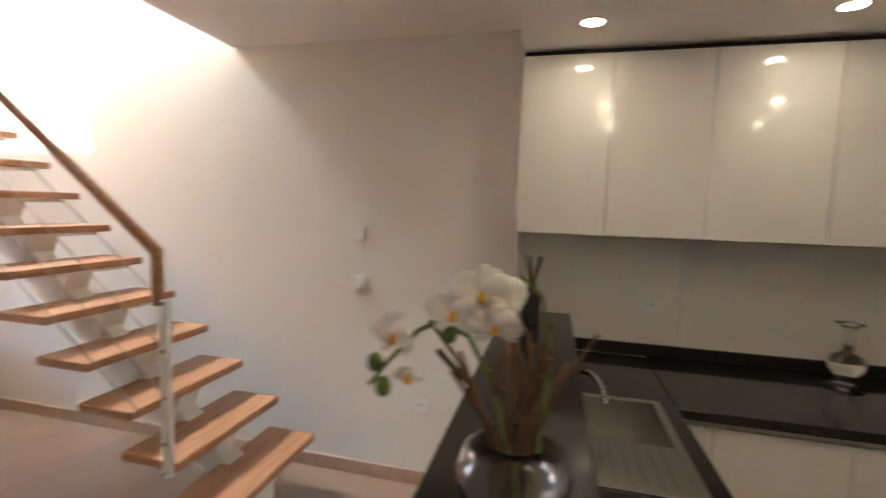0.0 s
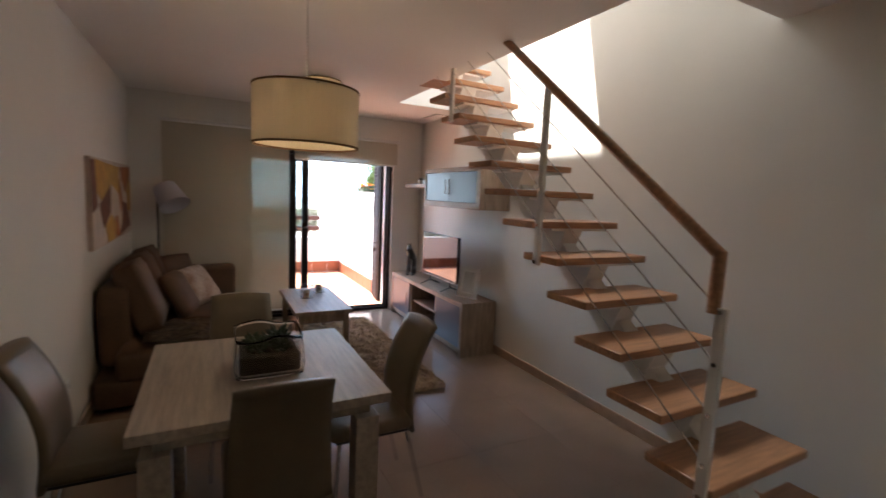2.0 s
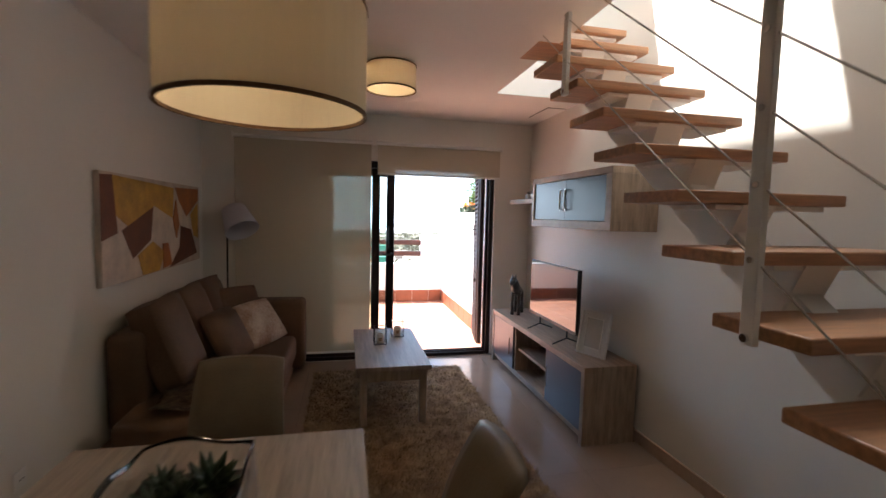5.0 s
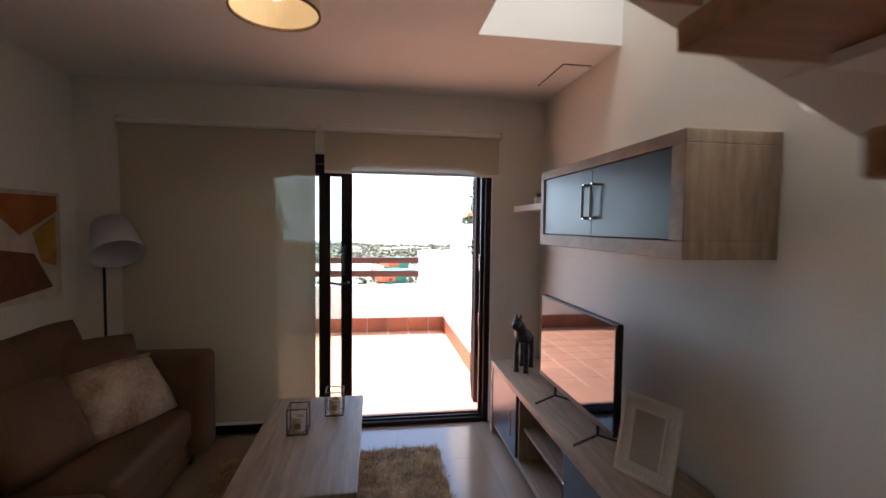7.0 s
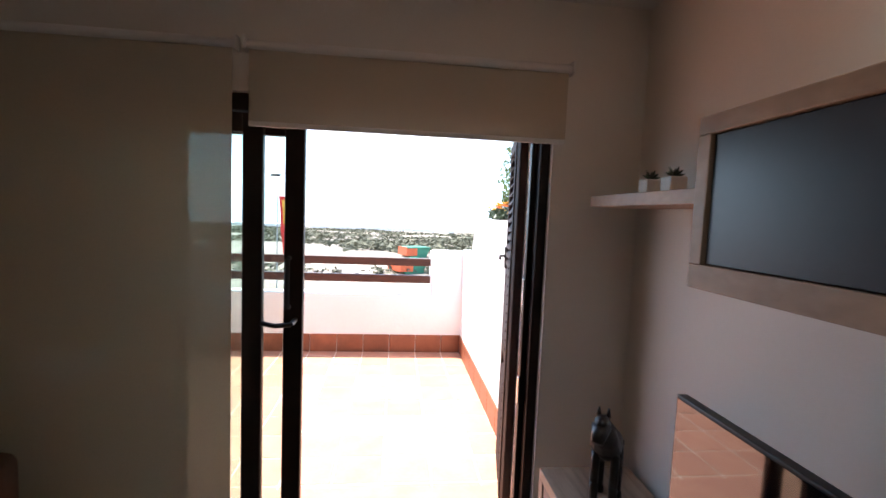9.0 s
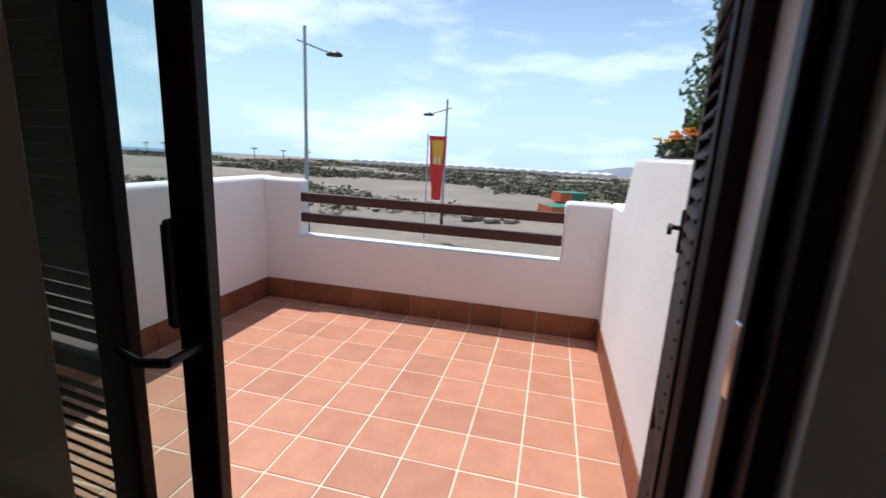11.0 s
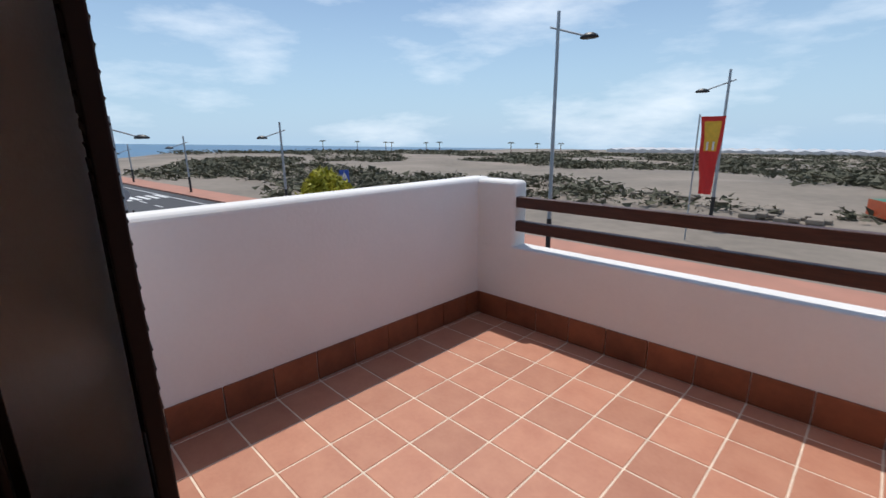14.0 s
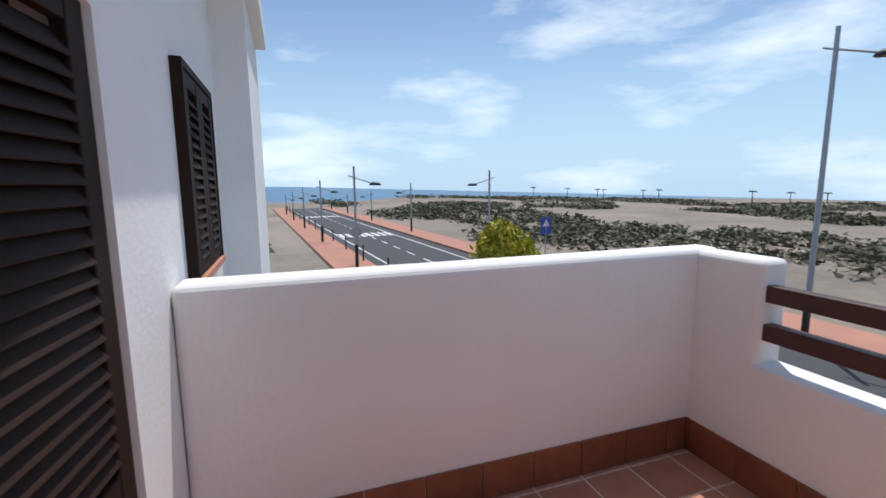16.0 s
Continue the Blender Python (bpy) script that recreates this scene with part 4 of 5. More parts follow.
rim = box(2.29, 2.93, 0.86, 0.89, 0.898, 0.906, 0.002)
for a in ((2.29, 2.93, 1.155, 1.185), (2.90, 2.93, 0.89, 1.155), (2.29, 2.56, 0.89, 1.155)):
    box(*a, 0.898, 0.906, 0.002, bm=rim)
part("rim", rim, STEEL, sk)
bw = box(2.56, 2.90, 0.89, 1.155, 0.76, 0.764)
for a in ((2.556, 2.56, 0.886, 1.159), (2.90, 2.904, 0.886, 1.159), (2.556, 2.904, 0.886, 0.89), (2.556, 2.904, 1.155, 1.159)):
    box(*a, 0.76, 0.899, bm=bw)
part("bowl", bw, STEEL, sk)
for y in (0.93, 0.97, 1.01, 1.05, 1.09):
    part("drain_rib", box(2.32, 2.54, y, y + 0.008, 0.9062, 0.909, 0.001), STEEL, sk)
tapt = thing("kitchen_tap", "arched chrome kitchen tap at the sink", "tap", (2.80, 1.17, 0.905))
arc = [(2.80, 1.172, 0.905), (2.80, 1.172, 1.0)] + [(2.80 - 0.09 + 0.09 * math.cos(a), 1.172 - 0.12 * (1 - math.cos(a)) * 0.3, 1.0 + 0.06 * math.sin(a)) for a in [k * math.pi / 10 for k in range(11)]]
part("spout", tube(arc, 0.010), CHROME, tapt)
part("collar", rod((2.80, 1.172, 0.905), (2.80, 1.172, 0.935), 0.018), CHROME, tapt)
gl = thing("glass_carafe", "clear glass stand with a round base on the worktop", "glassware", (3.36, 0.02, 0.90))
part("base", lathe((3.36, 0.02, 0.902), [(0, 0), (0.065, 0), (0.07, 0.006), (0.03, 0.02), (0.012, 0.03), (0.06, 0.08), (0.068, 0.11), (0.06, 0.14), (0.02, 0.16), (0.014, 0.26), (0.05, 0.285), (0.052, 0.29), (0, 0.29)], 32), GLASS, gl, "", True)
df2 = thing("reed_diffuser", "black square reed diffuser bottle with dark sticks", "diffuser", (3.25, 1.38, 1.10))
part("bottle", box(3.21, 3.29, 1.34, 1.42, 1.10, 1.25, 0.008), BLACK, df2)
part("neck", rod((3.25, 1.38, 1.25), (3.25, 1.38, 1.285), 0.022), BLACK, df2)
rng = random.Random(2)
for k in range(6):
    part("reed", rod((3.25, 1.38, 1.26), (3.25 + rng.uniform(-.04, .04), 1.38 + rng.uniform(-.05, .05), 1.42), 0.004, n=6), BARK, df2)
for sx_, y in ((2.94, 1.19), (2.94, 0.35), (2.15, 1.0), (2.15, 0.0), (1.35, 0.9), (1.35, -0.2)):
    s = thing("recessed_spot", "round recessed ceiling spot, lit warm", "spot lamp", (sx_, y, 2.365), "recessed kitchen spots")
    part("ring", lathe((sx_, y, 2.358), [(0.047, 0), (0.047, 0.006), (0.036, 0.006), (0.036, 0.0), (0.047, 0)], 28), STEEL, s)
    part("bulb", rod((sx_, y, 2.3605), (sx_, y, 2.364), 0.035, n=24), SPOTG, s, "glowing lamp")
    li = new("spot_light", bpy.data.lights.new("spot_light", "SPOT"))
    li.data.energy, li.data.color, li.data.spot_size, li.data.spot_blend, li.data.shadow_soft_size = 0.05 if sx_ > 2.5 else 0.22, (1.0, 0.84, 0.62), radians(110), 0.8, 0.03
    li.matrix_world = look((sx_, y, 2.35), (sx_, y, 0))
pipe = structure("trim_corner", box(3.53, 3.55, 0.63, 0.65, 0.97, 1.53, 0.004), PLASTIC, "white corner strip on the splashback", "trim")

# orchid in a glass vase on the bar
ov = thing("orchid_vase", "white orchid with twigs in a round glass vase", "plant", (1.83, 1.345, 1.10))
C = (1.83, 1.345, 1.10)
part("vase", lathe(C, [(0.0, 0.004), (0.05, 0.004), (0.085, 0.03), (0.10, 0.075), (0.085, 0.12), (0.055, 0.14), (0.053, 0.137), (0.082, 0.118), (0.096, 0.075), (0.082, 0.033), (0.05, 0.008), (0, 0.008)], 36), GLASS, ov, "clear round glass", True)
rng = random.Random(12)
for k in range(22):
    a = rng.uniform(0, 6.28)
    r = rng.uniform(0.0, 0.03)
    lean = rng.uniform(0.02, 0.10) if k < 16 else rng.uniform(0.10, 0.2)
    p0 = Vector(C) + Vector((r * math.cos(a), r * math.sin(a), 0.012))
    pts = [p0]
    hh = rng.uniform(0.24, 0.34)
    for j in range(1, 6):
        u = j / 5
        pts.append(p0 + Vector((math.cos(a) * lean * u * u + rng.uniform(-.008, .008), math.sin(a) * lean * u * u + rng.uniform(-.008, .008), hh * u)))
    part("twig", tube(pts, rng.uniform(0.0025, 0.0055), 6), BARK, ov)


def bloom(c, r, face):
    q = bmesh.new()
    # three narrow sepals behind two broad petals
    for a, l, w, lift in ((90, 0.92, 0.34, 0), (215, 0.88, 0.32, 0), (325, 0.88, 0.32, 0), (15, 1.0, 0.56, 0.004), (165, 1.0, 0.56, 0.004)):
        l *= r
        pet = ball((0, 0, 0), 1, l * 0.52, l * w, 0.003, 2)
        for v in pet.verts:
            v.co.z += 0.30 * v.co.x * v.co.x / r - 0.35 * v.co.y * v.co.y / r + 0.004 * math.sin(v.co.y * 160)
        q = join(q, moved(pet, pose(0, 0, lift, 0, -8, a) @ Matrix.Translation((l * 0.50, 0, 0))))
    m = Matrix.Translation(c) @ Vector(face).to_track_quat("Z", "Y").to_matrix().to_4x4()
    f = part("bloom", moved(q, m), PETAL, ov, "white orchid bloom", True)
    part("lip", moved(ball((0, -0.004, 0.008), 0.006, 1, 1.7, 1, 2), m), FLOWER, f, "yellow centre", True)


stem = [(1.820, 1.330, 1.130), (1.800, 1.380, 1.340), (1.770, 1.420, 1.430), (1.730, 1.460, 1.460), (1.690, 1.480, 1.455), (1.650, 1.510, 1.420), (1.630, 1.530, 1.390)]
part("stem", tube(stem, 0.004, 6), STEMG, ov)
stem2 = [(1.840, 1.310, 1.130), (1.860, 1.290, 1.380), (1.840, 1.310, 1.490), (1.780, 1.340, 1.530), (1.720, 1.395, 1.510)]
part("stem", tube(stem2, 0.004, 6), STEMG, ov)
for c, r, f in (((1.710, 1.390, 1.510), .065, (-1, .1, .2)), ((1.730, 1.375, 1.505), .06, (-1, -.2, .3)), ((1.710, 1.430, 1.480), .06, (-1, .4, 0)), ((1.700, 1.370, 1.470), .055, (-1, 0, -.3)), ((1.640, 1.495, 1.460), .055, (-.9, .5, 0)), ((1.740, 1.410, 1.500), .055, (-.8, .4, .3)), ((1.650, 1.480, 1.405), .03, (-1, .2, -.6))):
    bloom(c, r * 0.76, f)
for c in ((1.650, 1.530, 1.415), (1.630, 1.510, 1.390), (1.720, 1.440, 1.445)):
    part("bud", ball(c, 0.012, 1, 1, 1.25, 2), STEMG, ov, "green bud", True)

# ---- balcony ----
structure("balcony_slab", box(BX0 - 0.2, BX1 + 0.7, FY - 0.5, BY1 + 0.2, -0.35, BZ - 0.0035), JOINT, "cement bed of the balcony tiles", "floor")
structure("door_sill", box(OX0, OX1, 7.79, FY, -0.02, 0.02, 0.004), TERRA, "terracotta door sill", "sill")


def rounded_wall(name, poly, axis, a, c, label):
    return structure(name, prism(poly, axis, a, c, 0.05), STUCCO, label, "wall", True)


Z0 = -3.2
structure("wall_parapet_left", box(BX0 - 0.2, BX0, FY, BY1 + 0.2, Z0, 1.235, 0.045, seg=4), STUCCO, "white stucco balcony parapet with a rounded top", "wall")
pb = box(BX0 - 0.03, BX1 + 0.02, BY1, BY1 + 0.195, Z0, 0.665, 0.012)
box(BX0 - 0.03, 0.27, BY1 + 0.002, BY1 + 0.196, 0.60, 1.225, 0.04, bm=pb, seg=4)
box(2.84, BX1 + 0.02, BY1 + 0.002, BY1 + 0.196, 0.60, 1.20, 0.04, bm=pb, seg=4)
structure("wall_parapet_front", pb, STUCCO, "white stucco parapet with a railed opening", "wall")
curve = [(FY, Z0), (FY, 1.60)] + [(10.11 + 0.20 * math.sin(a), 1.42 + 0.18 * math.cos(a)) for a in [k * math.pi / 16 for k in range(9)]] + [(10.49 - 0.10 * math.cos(a), 1.30 - 0.08 * math.sin(a)) for a in [k * math.pi / 12 for k in range(7)]] + [(BY1 + 0.2, 1.205), (BY1 + 0.2, Z0)]
structure("wall_parapet_right", prism(curve, "x", BX1, BX1 + 0.62, 0.018), STUCCO, "tall white stucco side wall that steps down in a curve", "wall")
rl = thing("balcony_rail", "two dark stained timber rails across the parapet opening", "railing", (1.6, BY1 + 0.07, 0.66))
for z in (1.005, 0.80):
    part("rail", box(0.24, 2.87, BY1 + 0.03, BY1 + 0.10, z, z + 0.09, 0.006), RAILW, rl)
# house wing beyond the parapet with its shuttered window
structure("wall_wing", box(-3.6, -1.95, FY - 0.1, 8.46, Z0, 5.2), STUCCO, "white stucco projecting house wing", "wall")
structure("wall_eaves", box(-3.5, XR + 0.6, FY, 8.56, 3.05, 3.25, 0.01), STUCCO, "white projecting roof slab over the balcony", "eaves")
structure("wall_below", box(-5.2, XR + 0.6, YB, FY - 0.002, Z0, -0.1), STUCCO, "white stucco wall below the balcony", "wall")
structure("window_sill_wing", box(-1.40, -0.50, FY, FY + 0.06, 1.14, 1.18, 0.004), TERRA, "terracotta window sill", "sill")
wf = thing("window_frame", "dark brown window frame on the stucco wall", "window", (-0.86, FY + 0.02, 1.18), kind="structure")
for b_ in (box(-1.38, -1.345, FY, FY + 0.05, 1.18, 2.20), box(-0.545, -0.51, FY, FY + 0.05, 1.18, 2.20), box(-1.345, -0.545, FY, FY + 0.05, 2.165, 2.20)):
    part("frame", b_, SHUT, wf)
shutter(-1.343, FY + 0.025, 0.397, 1.19, 2.16, 0, "closed dark brown louvered window shutter", "window shutters", 0.05, 0)
shutter(-0.943, FY + 0.025, 0.397, 1.19, 2.16, 0, "closed dark brown louvered window shutter", "window shutters", 0.05, 0)


# plants on the side wall
def leaf_crown(pts_, size, rg, n):
    v, f = [], []
    for _ in range(n):
        c, r, sz = pts_[rg.randrange(len(pts_))]
        d = Vector((rg.gauss(0, 1), rg.gauss(0, 1), rg.gauss(0, 1))).normalized() * r * rg.uniform(0.55, 1.05)
        d.z *= sz
        p = Vector(c) + d
        a = Vector((rg.gauss(0, 1), rg.gauss(0, 1), rg.gauss(0, 1) + 0.8)).normalized() * size * rg.uniform(0.6, 1.3)
        w = a.cross(Vector((rg.gauss(0, 1), rg.gauss(0, 1), rg.gauss(0, 1)))).normalized() * size * 0.33
        i = len(v)
        v += [p - a * 0.5, p + w, p + a, p - w]
        f.append((i, i + 1, i + 2, i + 3))
    me = bpy.data.meshes.new("crown")
    me.from_pydata([tuple(q) for q in v], [], f)
    return me


def shrub(name, label, base, blobs, size, n, material, seed):
    rg = random.Random(seed)
    s = thing(name, label, "shrub", base)
    part("trunk", rod(base, (base[0], base[1], blobs[0][0][2]), 0.03, 0.012), BARK, s)
    me = leaf_crown([(Vector(c) - Vector(base), r, z) for c, r, z in blobs], size, rg, n)
    me.materials.append(material)
    o = new("crown", me)
    o.parent = s
    return s


structure("planter_soil", box(BX1 + 0.12, BX1 + 0.5, 8.6, 10.0, 1.60, 1.612), SOIL, "dark soil in the top of the side wall", "soil")
shrub("conifer_shrub", "dense bright green conifer shrub in the wall planter", (3.62, 9.55, 1.60), [((3.62, 9.6, 1.95), .30, 1.1), ((3.62, 9.45, 2.25), .28, 1.2), ((3.66, 9.25, 2.5), .22, 1.2), ((3.6, 9.7, 1.8), .22, .9), ((3.62, 9.2, 2.0), .3, 1.2)], 0.03, 9000, LEAF, 5)
fb = thing("marigolds", "yellow and orange marigolds in the wall planter", "flowers", (3.42, 9.85, 1.60))
rng = random.Random(31)
me = leaf_crown([(Vector((0, -0.25 + 0.12 * k, 0.05)), .10, .7) for k in range(5)], 0.035, rng, 900)
me.materials.append(DARKLEAF)
o = new("foliage", me)
o.parent = fb
for k in range(34):
    c = (3.42 + rng.uniform(-.1, .1), 9.85 + rng.uniform(-.42, .33), 1.66 + rng.uniform(0.0, .10))
    q = bmesh.new()
    for j in range(10):
        q = join(q, moved(ball((0.018, 0, 0), 0.016, 1, .55, .3, 1), Matrix.Translation(c) @ pose(0, 0, 0, rng.uniform(-30, 30), rng.uniform(-35, 10), 36 * j)))
    part("flower", q, FLOWERO if k % 4 == 0 else FLOWER, fb)
shrub("garden_shrub", "bright yellow green garden shrub below the parapet", (-3.1, 11.2, Z0), [((-3.1, 11.2, 0.45), .48, 1.3), ((-3.0, 11.1, 0.85), .27, 1.2), ((-3.2, 11.35, 0.68), .32, 1.2)], 0.06, 7000, LEAFY, 8)


# ---- the land around ----
def fall(y):
    """How far the land and the water lie lower to the north."""
    return 0.034 * max(0.0, y - 60)


def height(x, y):
    d = min(1.0, max(0.0, (y - 27) / 40)) if x > -120 else 0.6
    return Z0 + d * (1.3 * noise.noise(Vector((x / 34, y / 34, 0))) + 0.6 * noise.noise(Vector((x / 11, y / 11, 2)))) - 0.02 - fall(y)


v, f = [], []
NX, NY = 150, 150
for j in range(NY + 1):
    for i in range(NX + 1):
        u, w = i / NX * 2 - 1, j / NY
        x = -10 + (1500 * abs(u) ** 2.6 if u > 0 else -150 * abs(u) ** 1.3)
        y = -300 + 1600 * w if w < 0.1 else -140 + 1300 * ((w - 0.1) / 0.9) ** 2.2
        coast = -150 - 0.55 * max(0, y - 30)
        if u < 0:
            x = -10 + (coast + 10) * abs(u) ** 1.5
        v.append((x, y, height(x, y) if u > -0.999 else -9.5 - fall(y)))
for j in range(NY):
    for i in range(NX):
        a = j * (NX + 1) + i
        f.append((a, a + 1, a + NX + 2, a + NX + 1))
me = bpy.data.meshes.new("ground")
me.from_pydata(v, [], f)
me.materials.append(EARTH)
tagged(new("ground", me), "dry sandy wasteland with sparse scrub", "ground", "", "structure")
b = bmesh.new()
rows_ = [[b.verts.new((x, y, -9 - fall(y))) for x in (-4700, 0, 4700)] for y in (-4700, 60, 4700)]
for lo, hi in zip(rows_, rows_[1:]):
    for k in range(2):
        b.faces.new((lo[k], lo[k + 1], hi[k + 1], hi[k]))
structure("water_sea", b, SEA, "calm blue sea reaching the horizon", "sea")
# road and pavements, running towards the sea
RM = pose(-6, 17.7, Z0, 0, 0, 184)


def strip(name, x0, x1, y0, y1, z0, z1, material, label, category):
    return structure(name, moved(box(x0, x1, y0, y1, z0, z1), RM), material, label, category)


strip("road", 6, 92, -4.2, 3.0, -0.2, 0.03, ASPH, "dark asphalt road with parking bays", "road")
strip("pavement_near", 6, 92, 3.0, 5.4, -0.2, 0.16, PAVE, "red paved footway along the road", "pavement")
strip("pavement_far", 6, 92, -6.6, -4.2, -0.2, 0.16, PAVE, "red paved footway along the road", "pavement")
structure("road_front", box(-12, 60, 17.0, 23.0, Z0 - 0.2, Z0 + 0.028), ASPH, "dark asphalt road below the balcony", "road")
structure("pavement_front", box(-12, 60, 23.0, 25.6, Z0 - 0.2, Z0 + 0.15), PAVE, "red paved footway below the balcony", "pavement")
rm = thing("road_marking", "white painted road markings", "road marking", RM.translation, kind="structure")
for k in range(24):
    part("dash", moved(box(8 + k * 3.4, 9.6 + k * 3.4, -0.7, -0.58, 0.032, 0.036), RM), PAINTW, rm)
for y in (-3.2, 2.0):
    part("line", moved(box(6, 88, y, y + 0.12, 0.032, 0.036), RM), PAINTW, rm)
for x0 in (34, 62):
    for k in range(8):
        part("crossing_bar", moved(box(x0, x0 + 3.2, -3.0 + 0.65 * k, -2.65 + 0.65 * k, 0.037, 0.041), RM), PAINTW, rm)


def street_lamp(x, y, top, arm, label):
    """arm: which way the lantern reaches, as a flat vector."""
    s = thing("street_lamp", label, "street lamp", (x, y, Z0), "street lamps")
    part("pole", rod((x, y, Z0), (x, y, top), 0.085, 0.06, n=12), GALV, s)
    part("sleeve", rod((x, y, Z0), (x, y, Z0 + 1.5), 0.10, n=12), BLACK, s)
    ax, ay = arm
    part("arm", rod((x - ax * 0.3, y - ay * 0.3, top - 0.50), (x + ax * 0.95, y + ay * 0.95, top - 0.92), 0.035), GALV, s)
    m = Matrix.Translation((x + ax * 1.15, y + ay * 1.15, top - 0.98)) @ pose(0, 0, 0, 0, 0, math.degrees(math.atan2(ay, ax)))
    part("lantern", moved(lathe((0, 0, 0), [(0, 0.12), (0.12, 0.10), (0.24, 0.03), (0.27, -0.03), (0.22, -0.05), (0, -0.04)], 24), m @ Matrix.Diagonal((1.25, 0.8, 1.2, 1))), BLACK, s, "dark oval lantern", True)
    return s


street_lamp(-7.0, 23.5, 5.9, (0.98, 0.2), "tall galvanised street lamp with an oval lantern")
street_lamp(-3.95, 34.6, 4.6, (-0.95, -0.2), "galvanised street lamp behind the red banner")
for k in range(5):
    p = RM @ Vector((17.7 + 13.2 * k, 4.2, 0))
    street_lamp(p.x, p.y, 2.65 - 0.6 * k, (0.2, 0.98), "galvanised street lamp along the footway")
    p = RM @ Vector((19.3 + 16.0 * k, -5.2, 0))
    street_lamp(p.x, p.y, 2.55 - 0.75 * k, (-0.2, -0.98), "galvanised street lamp along the footway")
for k in range(14):
    p = RM @ Vector((9 + 5.5 * k, 3.3, 0.16))
    t_ = thing("bollard", "slim black footway bollard", "bollard", p, "bollards along the footway")
    part("shaft", rod(p, p + Vector((0, 0, 0.95)), 0.05, 0.045), BLACK, t_)
    part("cap", ball(p + Vector((0, 0, 0.96)), 0.055), BLACK, t_, "", True)
bn = thing("feather_banner", "tall red and yellow advertising banner on a pole", "banner", (-3.3, 30, Z0))
part("pole", rod((-3.78, 30, Z0), (-3.78, 30, 2.35), 0.03), GALV, bn)
b = bmesh.new()
for z in range(17):
    u = z / 16
    w = 0.46 + 0.46 * u
    for s_ in range(7):
        b.verts.new((-3.72 + w * s_ / 6 * (1.05) + 0.25 * (1 - u), 30 + 0.08 * math.sin(s_ * 1.2 + z * 0.6), -1.05 + 3.3 * u))
b.verts.ensure_lookup_table()
for z in range(16):
    for s_ in range(6):
        fc = b.faces.new([b.verts[z * 7 + s_], b.verts[z * 7 + s_ + 1], b.verts[z * 7 + s_ + 8], b.verts[z * 7 + s_ + 7]])
        fc.material_index = 1 if 8 < z < 15 and 0 < s_ < 5 else 0
part("cloth", b, [RED, YELLOW], bn, "red cloth with a yellow field", True)
for x in (-3.35, -3.12):
    part("print_bar", box(x, x + 0.07, 29.86, 29.87, 0.85, 1.2), PAINTW, bn)
for x, y, w, turn in ((3.5, 41.2, 2.5, 28), (4.4, 51.5, 2.6, 24)):
    cz = height(x, y) - 0.2
    c = thing("skip_container", "green and orange open steel skip on the wasteland", "container", (x, y, cz), "skips")
    part("body", moved(prism([(-w / 2, 1.15), (w / 2, 1.15), (w / 2 - 0.5, 0), (-w / 2 + 0.5, 0)], "y", -1, 1), pose(x, y, cz, 0, 0, turn)), GREEN, c)
    part("end_plate", moved(box(-w / 2 - 0.05, -w / 2 + 1.1, -1.05, 1.05, 0.35, 1.20), pose(x, y, cz, 0, 0, turn)), ORANGE, c)
    part("rim", moved(box(-w / 2, w / 2, -1.06, 1.06, 1.10, 1.21), pose(x, y, cz, 0, 0, turn)), GREEN, c)
p = RM @ Vector((13.5, -5.6, 0))
rs = thing("road_sign", "blue square road sign on a grey pole", "road sign", p)
part("pole", rod(p, p + Vector((0, 0, 2.9)), 0.035), GALV, rs)
part("panel", moved(box(-0.02, 0.02, -0.32, 0.32, 2.0, 2.95), Matrix.Translation(p)), BLUE, rs)
part("pictogram", moved(prism([(-0.2, 2.45), (0.2, 2.45), (0, 2.85)], "x", 0.022, 0.026), Matrix.Translation(p)), PAINTW, rs)
p = RM @ Vector((19.0, 3.9, 0))
rs = thing("road_sign", "round road sign seen from its grey back", "road sign", p)
part("pole", rod(p, p + Vector((0, 0, 2.4)), 0.035), GALV, rs)
part("panel", rod(p + Vector((-0.02, 0, 2.1)), p + Vector((0.02, 0, 2.1)), 0.32, n=24), GALV, rs)
# scrub
rng = random.Random(77)
v, f = [], []
n_ = 0
while n_ < 7000:
    r_ = 30 + 270 * rng.random() ** 0.8
    a_ = rng.uniform(-0.25, 1.75)
    x, y = -r_ * math.sin(a_), 8 + r_ * math.cos(a_)
    if abs((RM.inverted() @ Vector((x, y, 0))).y) < 8 or x < -150 - 0.5 * max(0, y - 30):
        continue
    if noise.noise(Vector((x / 38, y / 24, 5))) < (-0.06 if r_ > 60 else 0.10):
        n_ += 0.12
        continue
    n_ += 1
    h, w = rng.uniform(0.3, 0.9), rng.uniform(0.5, 1.5) * (1 + r_ / 160)
    z = height(x, y)
    for _ in range(26 if r_ < 110 else 10):
        c = Vector((x + rng.gauss(0, w * .45), y + rng.gauss(0, w * .45), z + rng.uniform(0, h)))
        s_ = rng.uniform(0.10, 0.24) * (1 + r_ / 130)
        i = len(v)
        for _k in range(3):
            v.append(tuple(c + Vector((rng.gauss(0, s_), rng.gauss(0, s_), rng.gauss(0, s_ * 0.6)))))
        f.append((i, i + 1, i + 2))
me = bpy.data.meshes.new("scrub")
me.from_pydata(v, [], f)
me.materials.append(SCRUB)
tagged(new("scrub", me), "low dry grey green scrub on the wasteland", "scrub", "", "stuff")
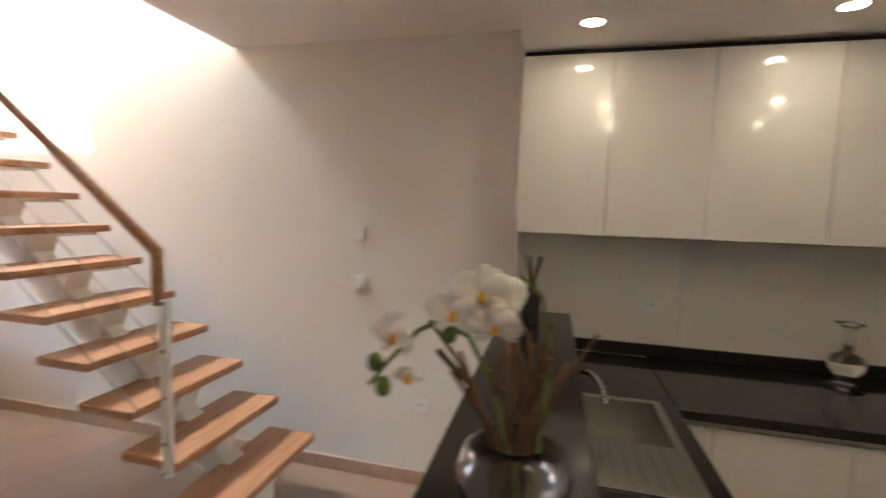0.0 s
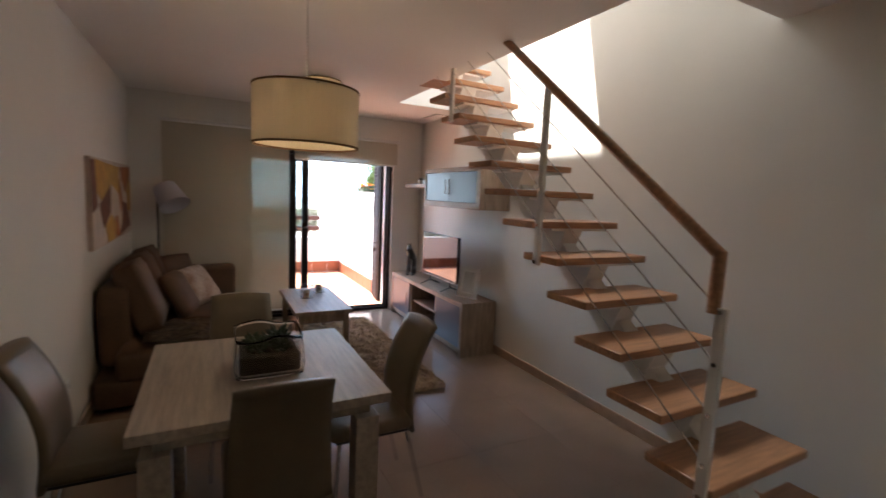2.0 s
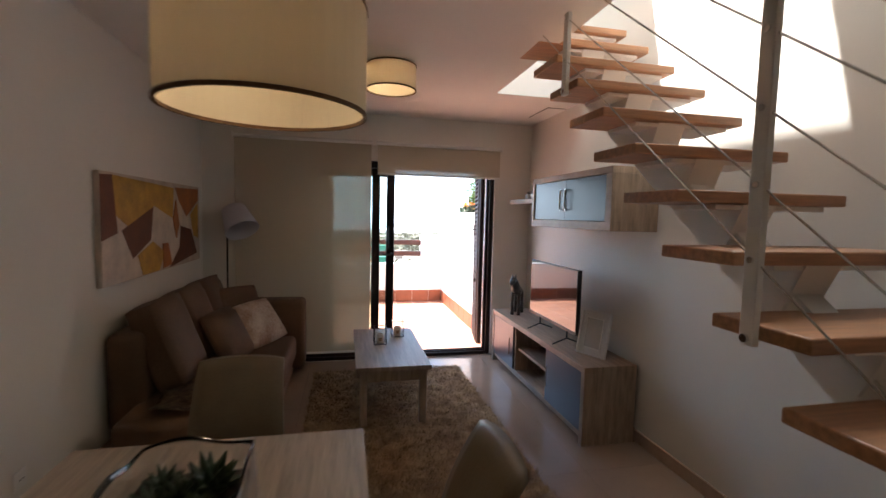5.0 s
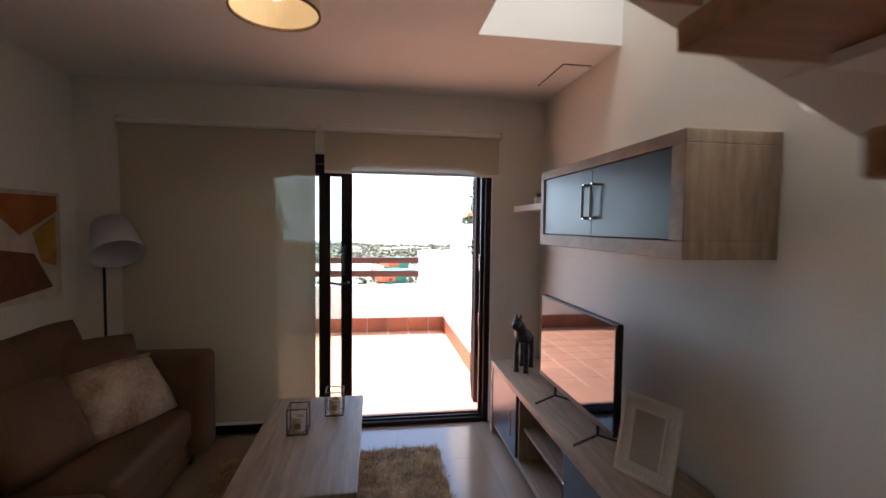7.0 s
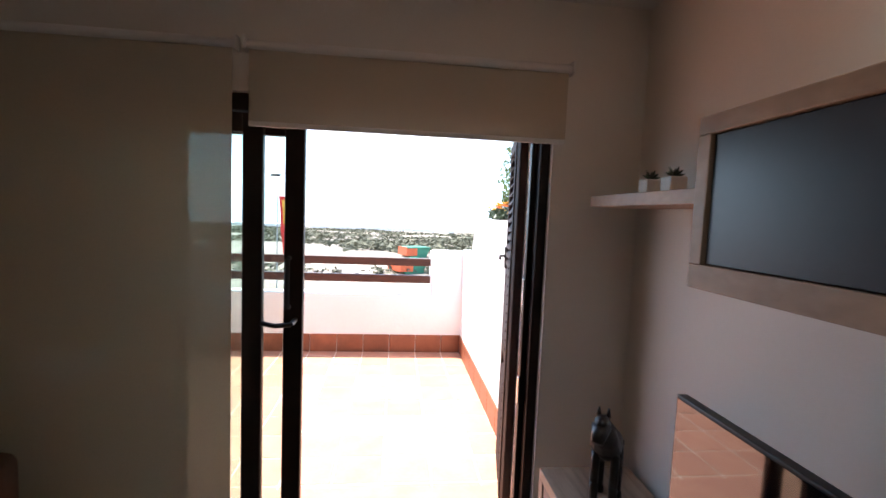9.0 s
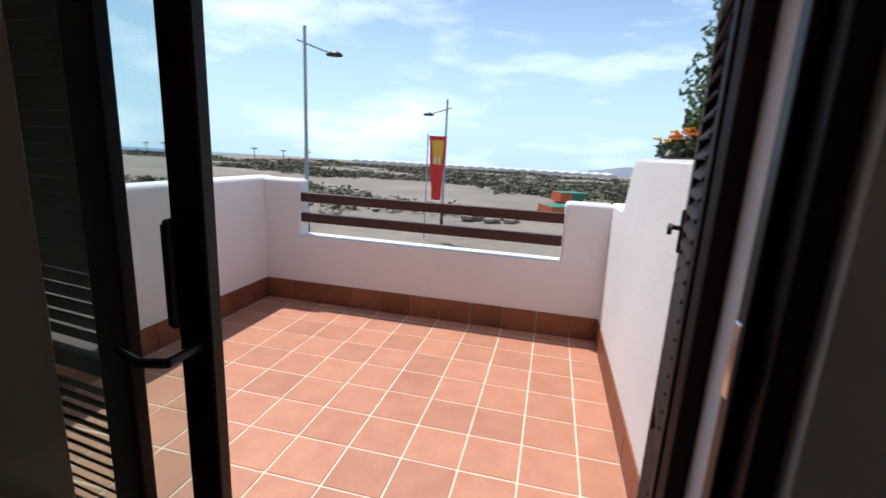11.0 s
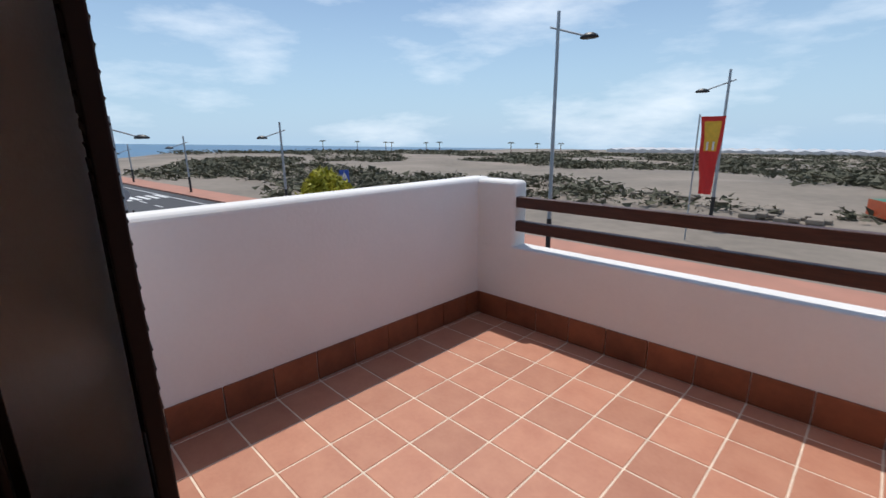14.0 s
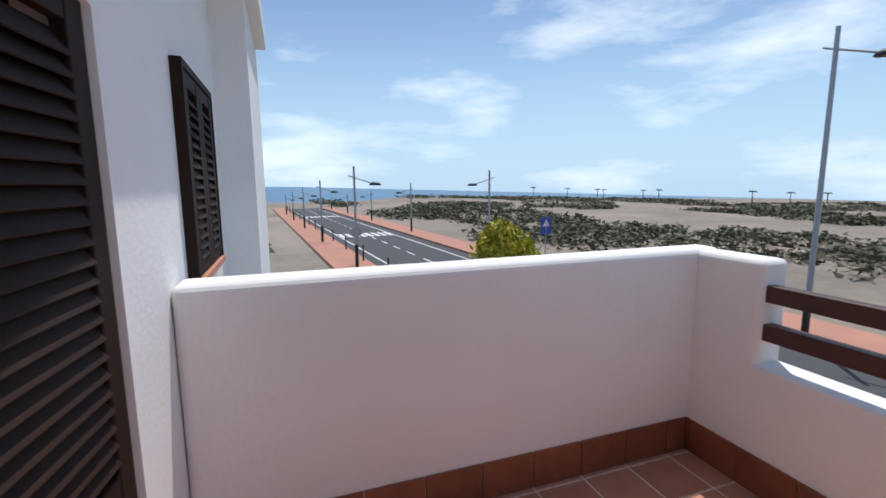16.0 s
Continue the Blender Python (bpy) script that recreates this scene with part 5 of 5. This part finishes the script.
# rubble heaps
for x, y in ((-9, 42), (4.5, 46), (-1, 38), (-16, 46)):
    hp = thing("rubble_heap", "heap of broken pale rubble on the ground", "rubble", (x, y, height(x, y)), "rubble heaps")
    for k in range(22):
        c, s_ = (x + rng.gauss(0, 1.2), y + rng.gauss(0, .7), height(x, y) + rng.uniform(0.05, .35)), rng.uniform(.1, .4)
        part("stone", box(c[0] - s_, c[0] + s_, c[1] - s_, c[1] + s_, c[2] - s_ * .3, c[2] + s_ * .4, s_ * 0.1, seg=1), EARTH, hp)
# distance: greenhouse, palms, hills
gh = thing("greenhouse", "long low white plastic greenhouses far off", "greenhouse", (-70, 445, Z0 - 1 - fall(445)))
GZ = Z0 - fall(445)
for k in range(26):
    x = -190 + k * 9.5
    part("bay", prism([(x, GZ - 1), (x + 9.3, GZ - 1), (x + 9.3, GZ + 3.2), (x + 4.6, GZ + 4.3), (x, GZ + 3.2)], "y", 420, 470), GREENH, gh)
for k in range(9):
    a_, r_ = rng.uniform(0.45, 1.1), rng.uniform(240, 340)
    x, y = -r_ * math.sin(a_), r_ * math.cos(a_)
    pz = Z0 - fall(y)
    t_ = thing("palm_tree", "distant slim palm tree", "tree", (x, y, pz - 1), "distant palms")
    part("trunk", rod((x, y, pz - 1), (x, y, pz + 5.2), 0.25, 0.18, n=6), BARK, t_)
    q = bmesh.new()
    for j in range(12):
        a = 2 * math.pi * j / 12
        e = Vector((math.cos(a), math.sin(a), 0))
        q = rod(Vector((x, y, pz + 5.2)), Vector((x, y, pz + 5.8)) + e, 0.12, 0.2, n=4, bm=q)
        q = rod(Vector((x, y, pz + 5.8)) + e, Vector((x, y, pz + 5.1)) + e * 2, 0.2, 0.02, n=4, bm=q)
    part("fronds", q, SCRUB, t_)
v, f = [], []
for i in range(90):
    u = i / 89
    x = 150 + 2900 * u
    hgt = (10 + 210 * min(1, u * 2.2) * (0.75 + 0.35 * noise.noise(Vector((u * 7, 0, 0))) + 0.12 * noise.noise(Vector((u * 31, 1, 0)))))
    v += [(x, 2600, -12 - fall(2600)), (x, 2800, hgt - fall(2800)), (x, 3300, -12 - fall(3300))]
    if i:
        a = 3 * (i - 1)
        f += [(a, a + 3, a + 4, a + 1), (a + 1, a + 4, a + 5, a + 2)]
# ridge wears the haze as its own colour
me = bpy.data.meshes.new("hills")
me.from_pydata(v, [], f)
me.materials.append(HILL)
tagged(new("backdrop_hills", me), "long mountain ridge with blue haze put into its colour", "hills", "", "structure")

# ---- floor pieces ----
T = 0.308
GX, GY = 1.147, 9.874
tm = None


def piece(name, mesh_bm, material, parent, at, shared):
    if shared is None:
        shared = part(name, mesh_bm, material, parent)
    else:
        o = shared.copy()
        scene.collection.objects.link(o)
        shared = o
    shared.location = at
    return shared


slab = bpy.data.objects["balcony_slab"]
for i in range(-5, 8):
    for j in range(-6, 5):
        x0, x1 = max(GX + i * T + 0.005, BX0 + 0.012), min(GX + (i + 1) * T - 0.005, BX1 - 0.012)
        y0, y1 = max(GY + j * T + 0.005, FY + 0.012), min(GY + (j + 1) * T - 0.005, BY1 - 0.012)
        if x1 - x0 > 0.02 and y1 - y0 > 0.02:
            part("tile", box(x0, x1, y0, y1, BZ - 0.02, BZ + 0.0015 * noise.noise(Vector((i * 3.1, j * 2.3, 0))), 0.003, seg=1), TERRA, slab)
k = 0
for a, c, fixed, ax in ((FY, BY1, BX0, "x"), (FY, BY1, BX1 - 0.012, "x"), (BX0 + 0.013, BX1 - 0.013, BY1 - 0.012, "y")):
    g0 = GY if ax == "x" else GX
    n0 = math.floor((a - g0) / T)
    for j in range(n0, n0 + 14):
        u0, u1 = max(a, g0 + j * T + 0.003), min(c, g0 + (j + 1) * T - 0.003)
        if u1 - u0 > 0.008:
            b = box(fixed, fixed + 0.012, u0, u1, BZ, 0.180, 0.002, seg=1) if ax == "x" else box(u0, u1, fixed, fixed + 0.012, BZ, 0.180, 0.002, seg=1)
            part("skirting_tile", b, TERRAD, slab)
FT = 0.60
for i in range(6):
    for j in range(16):
        x0, x1 = max(XL - 0.19, -0.05 + i * FT + 0.0006), min(XR + 0.19, -0.05 + (i + 1) * FT - 0.0006)
        y0, y1 = max(YS - 0.19, -1.9 + j * FT + 0.0006), min(YB + 0.015, -1.9 + (j + 1) * FT - 0.0006)
        if x1 > x0 + 0.02 and y1 > y0 + 0.02:
            part("tile", box(x0, x1, y0, y1, -0.008, 0.0), FLOOR, floor)
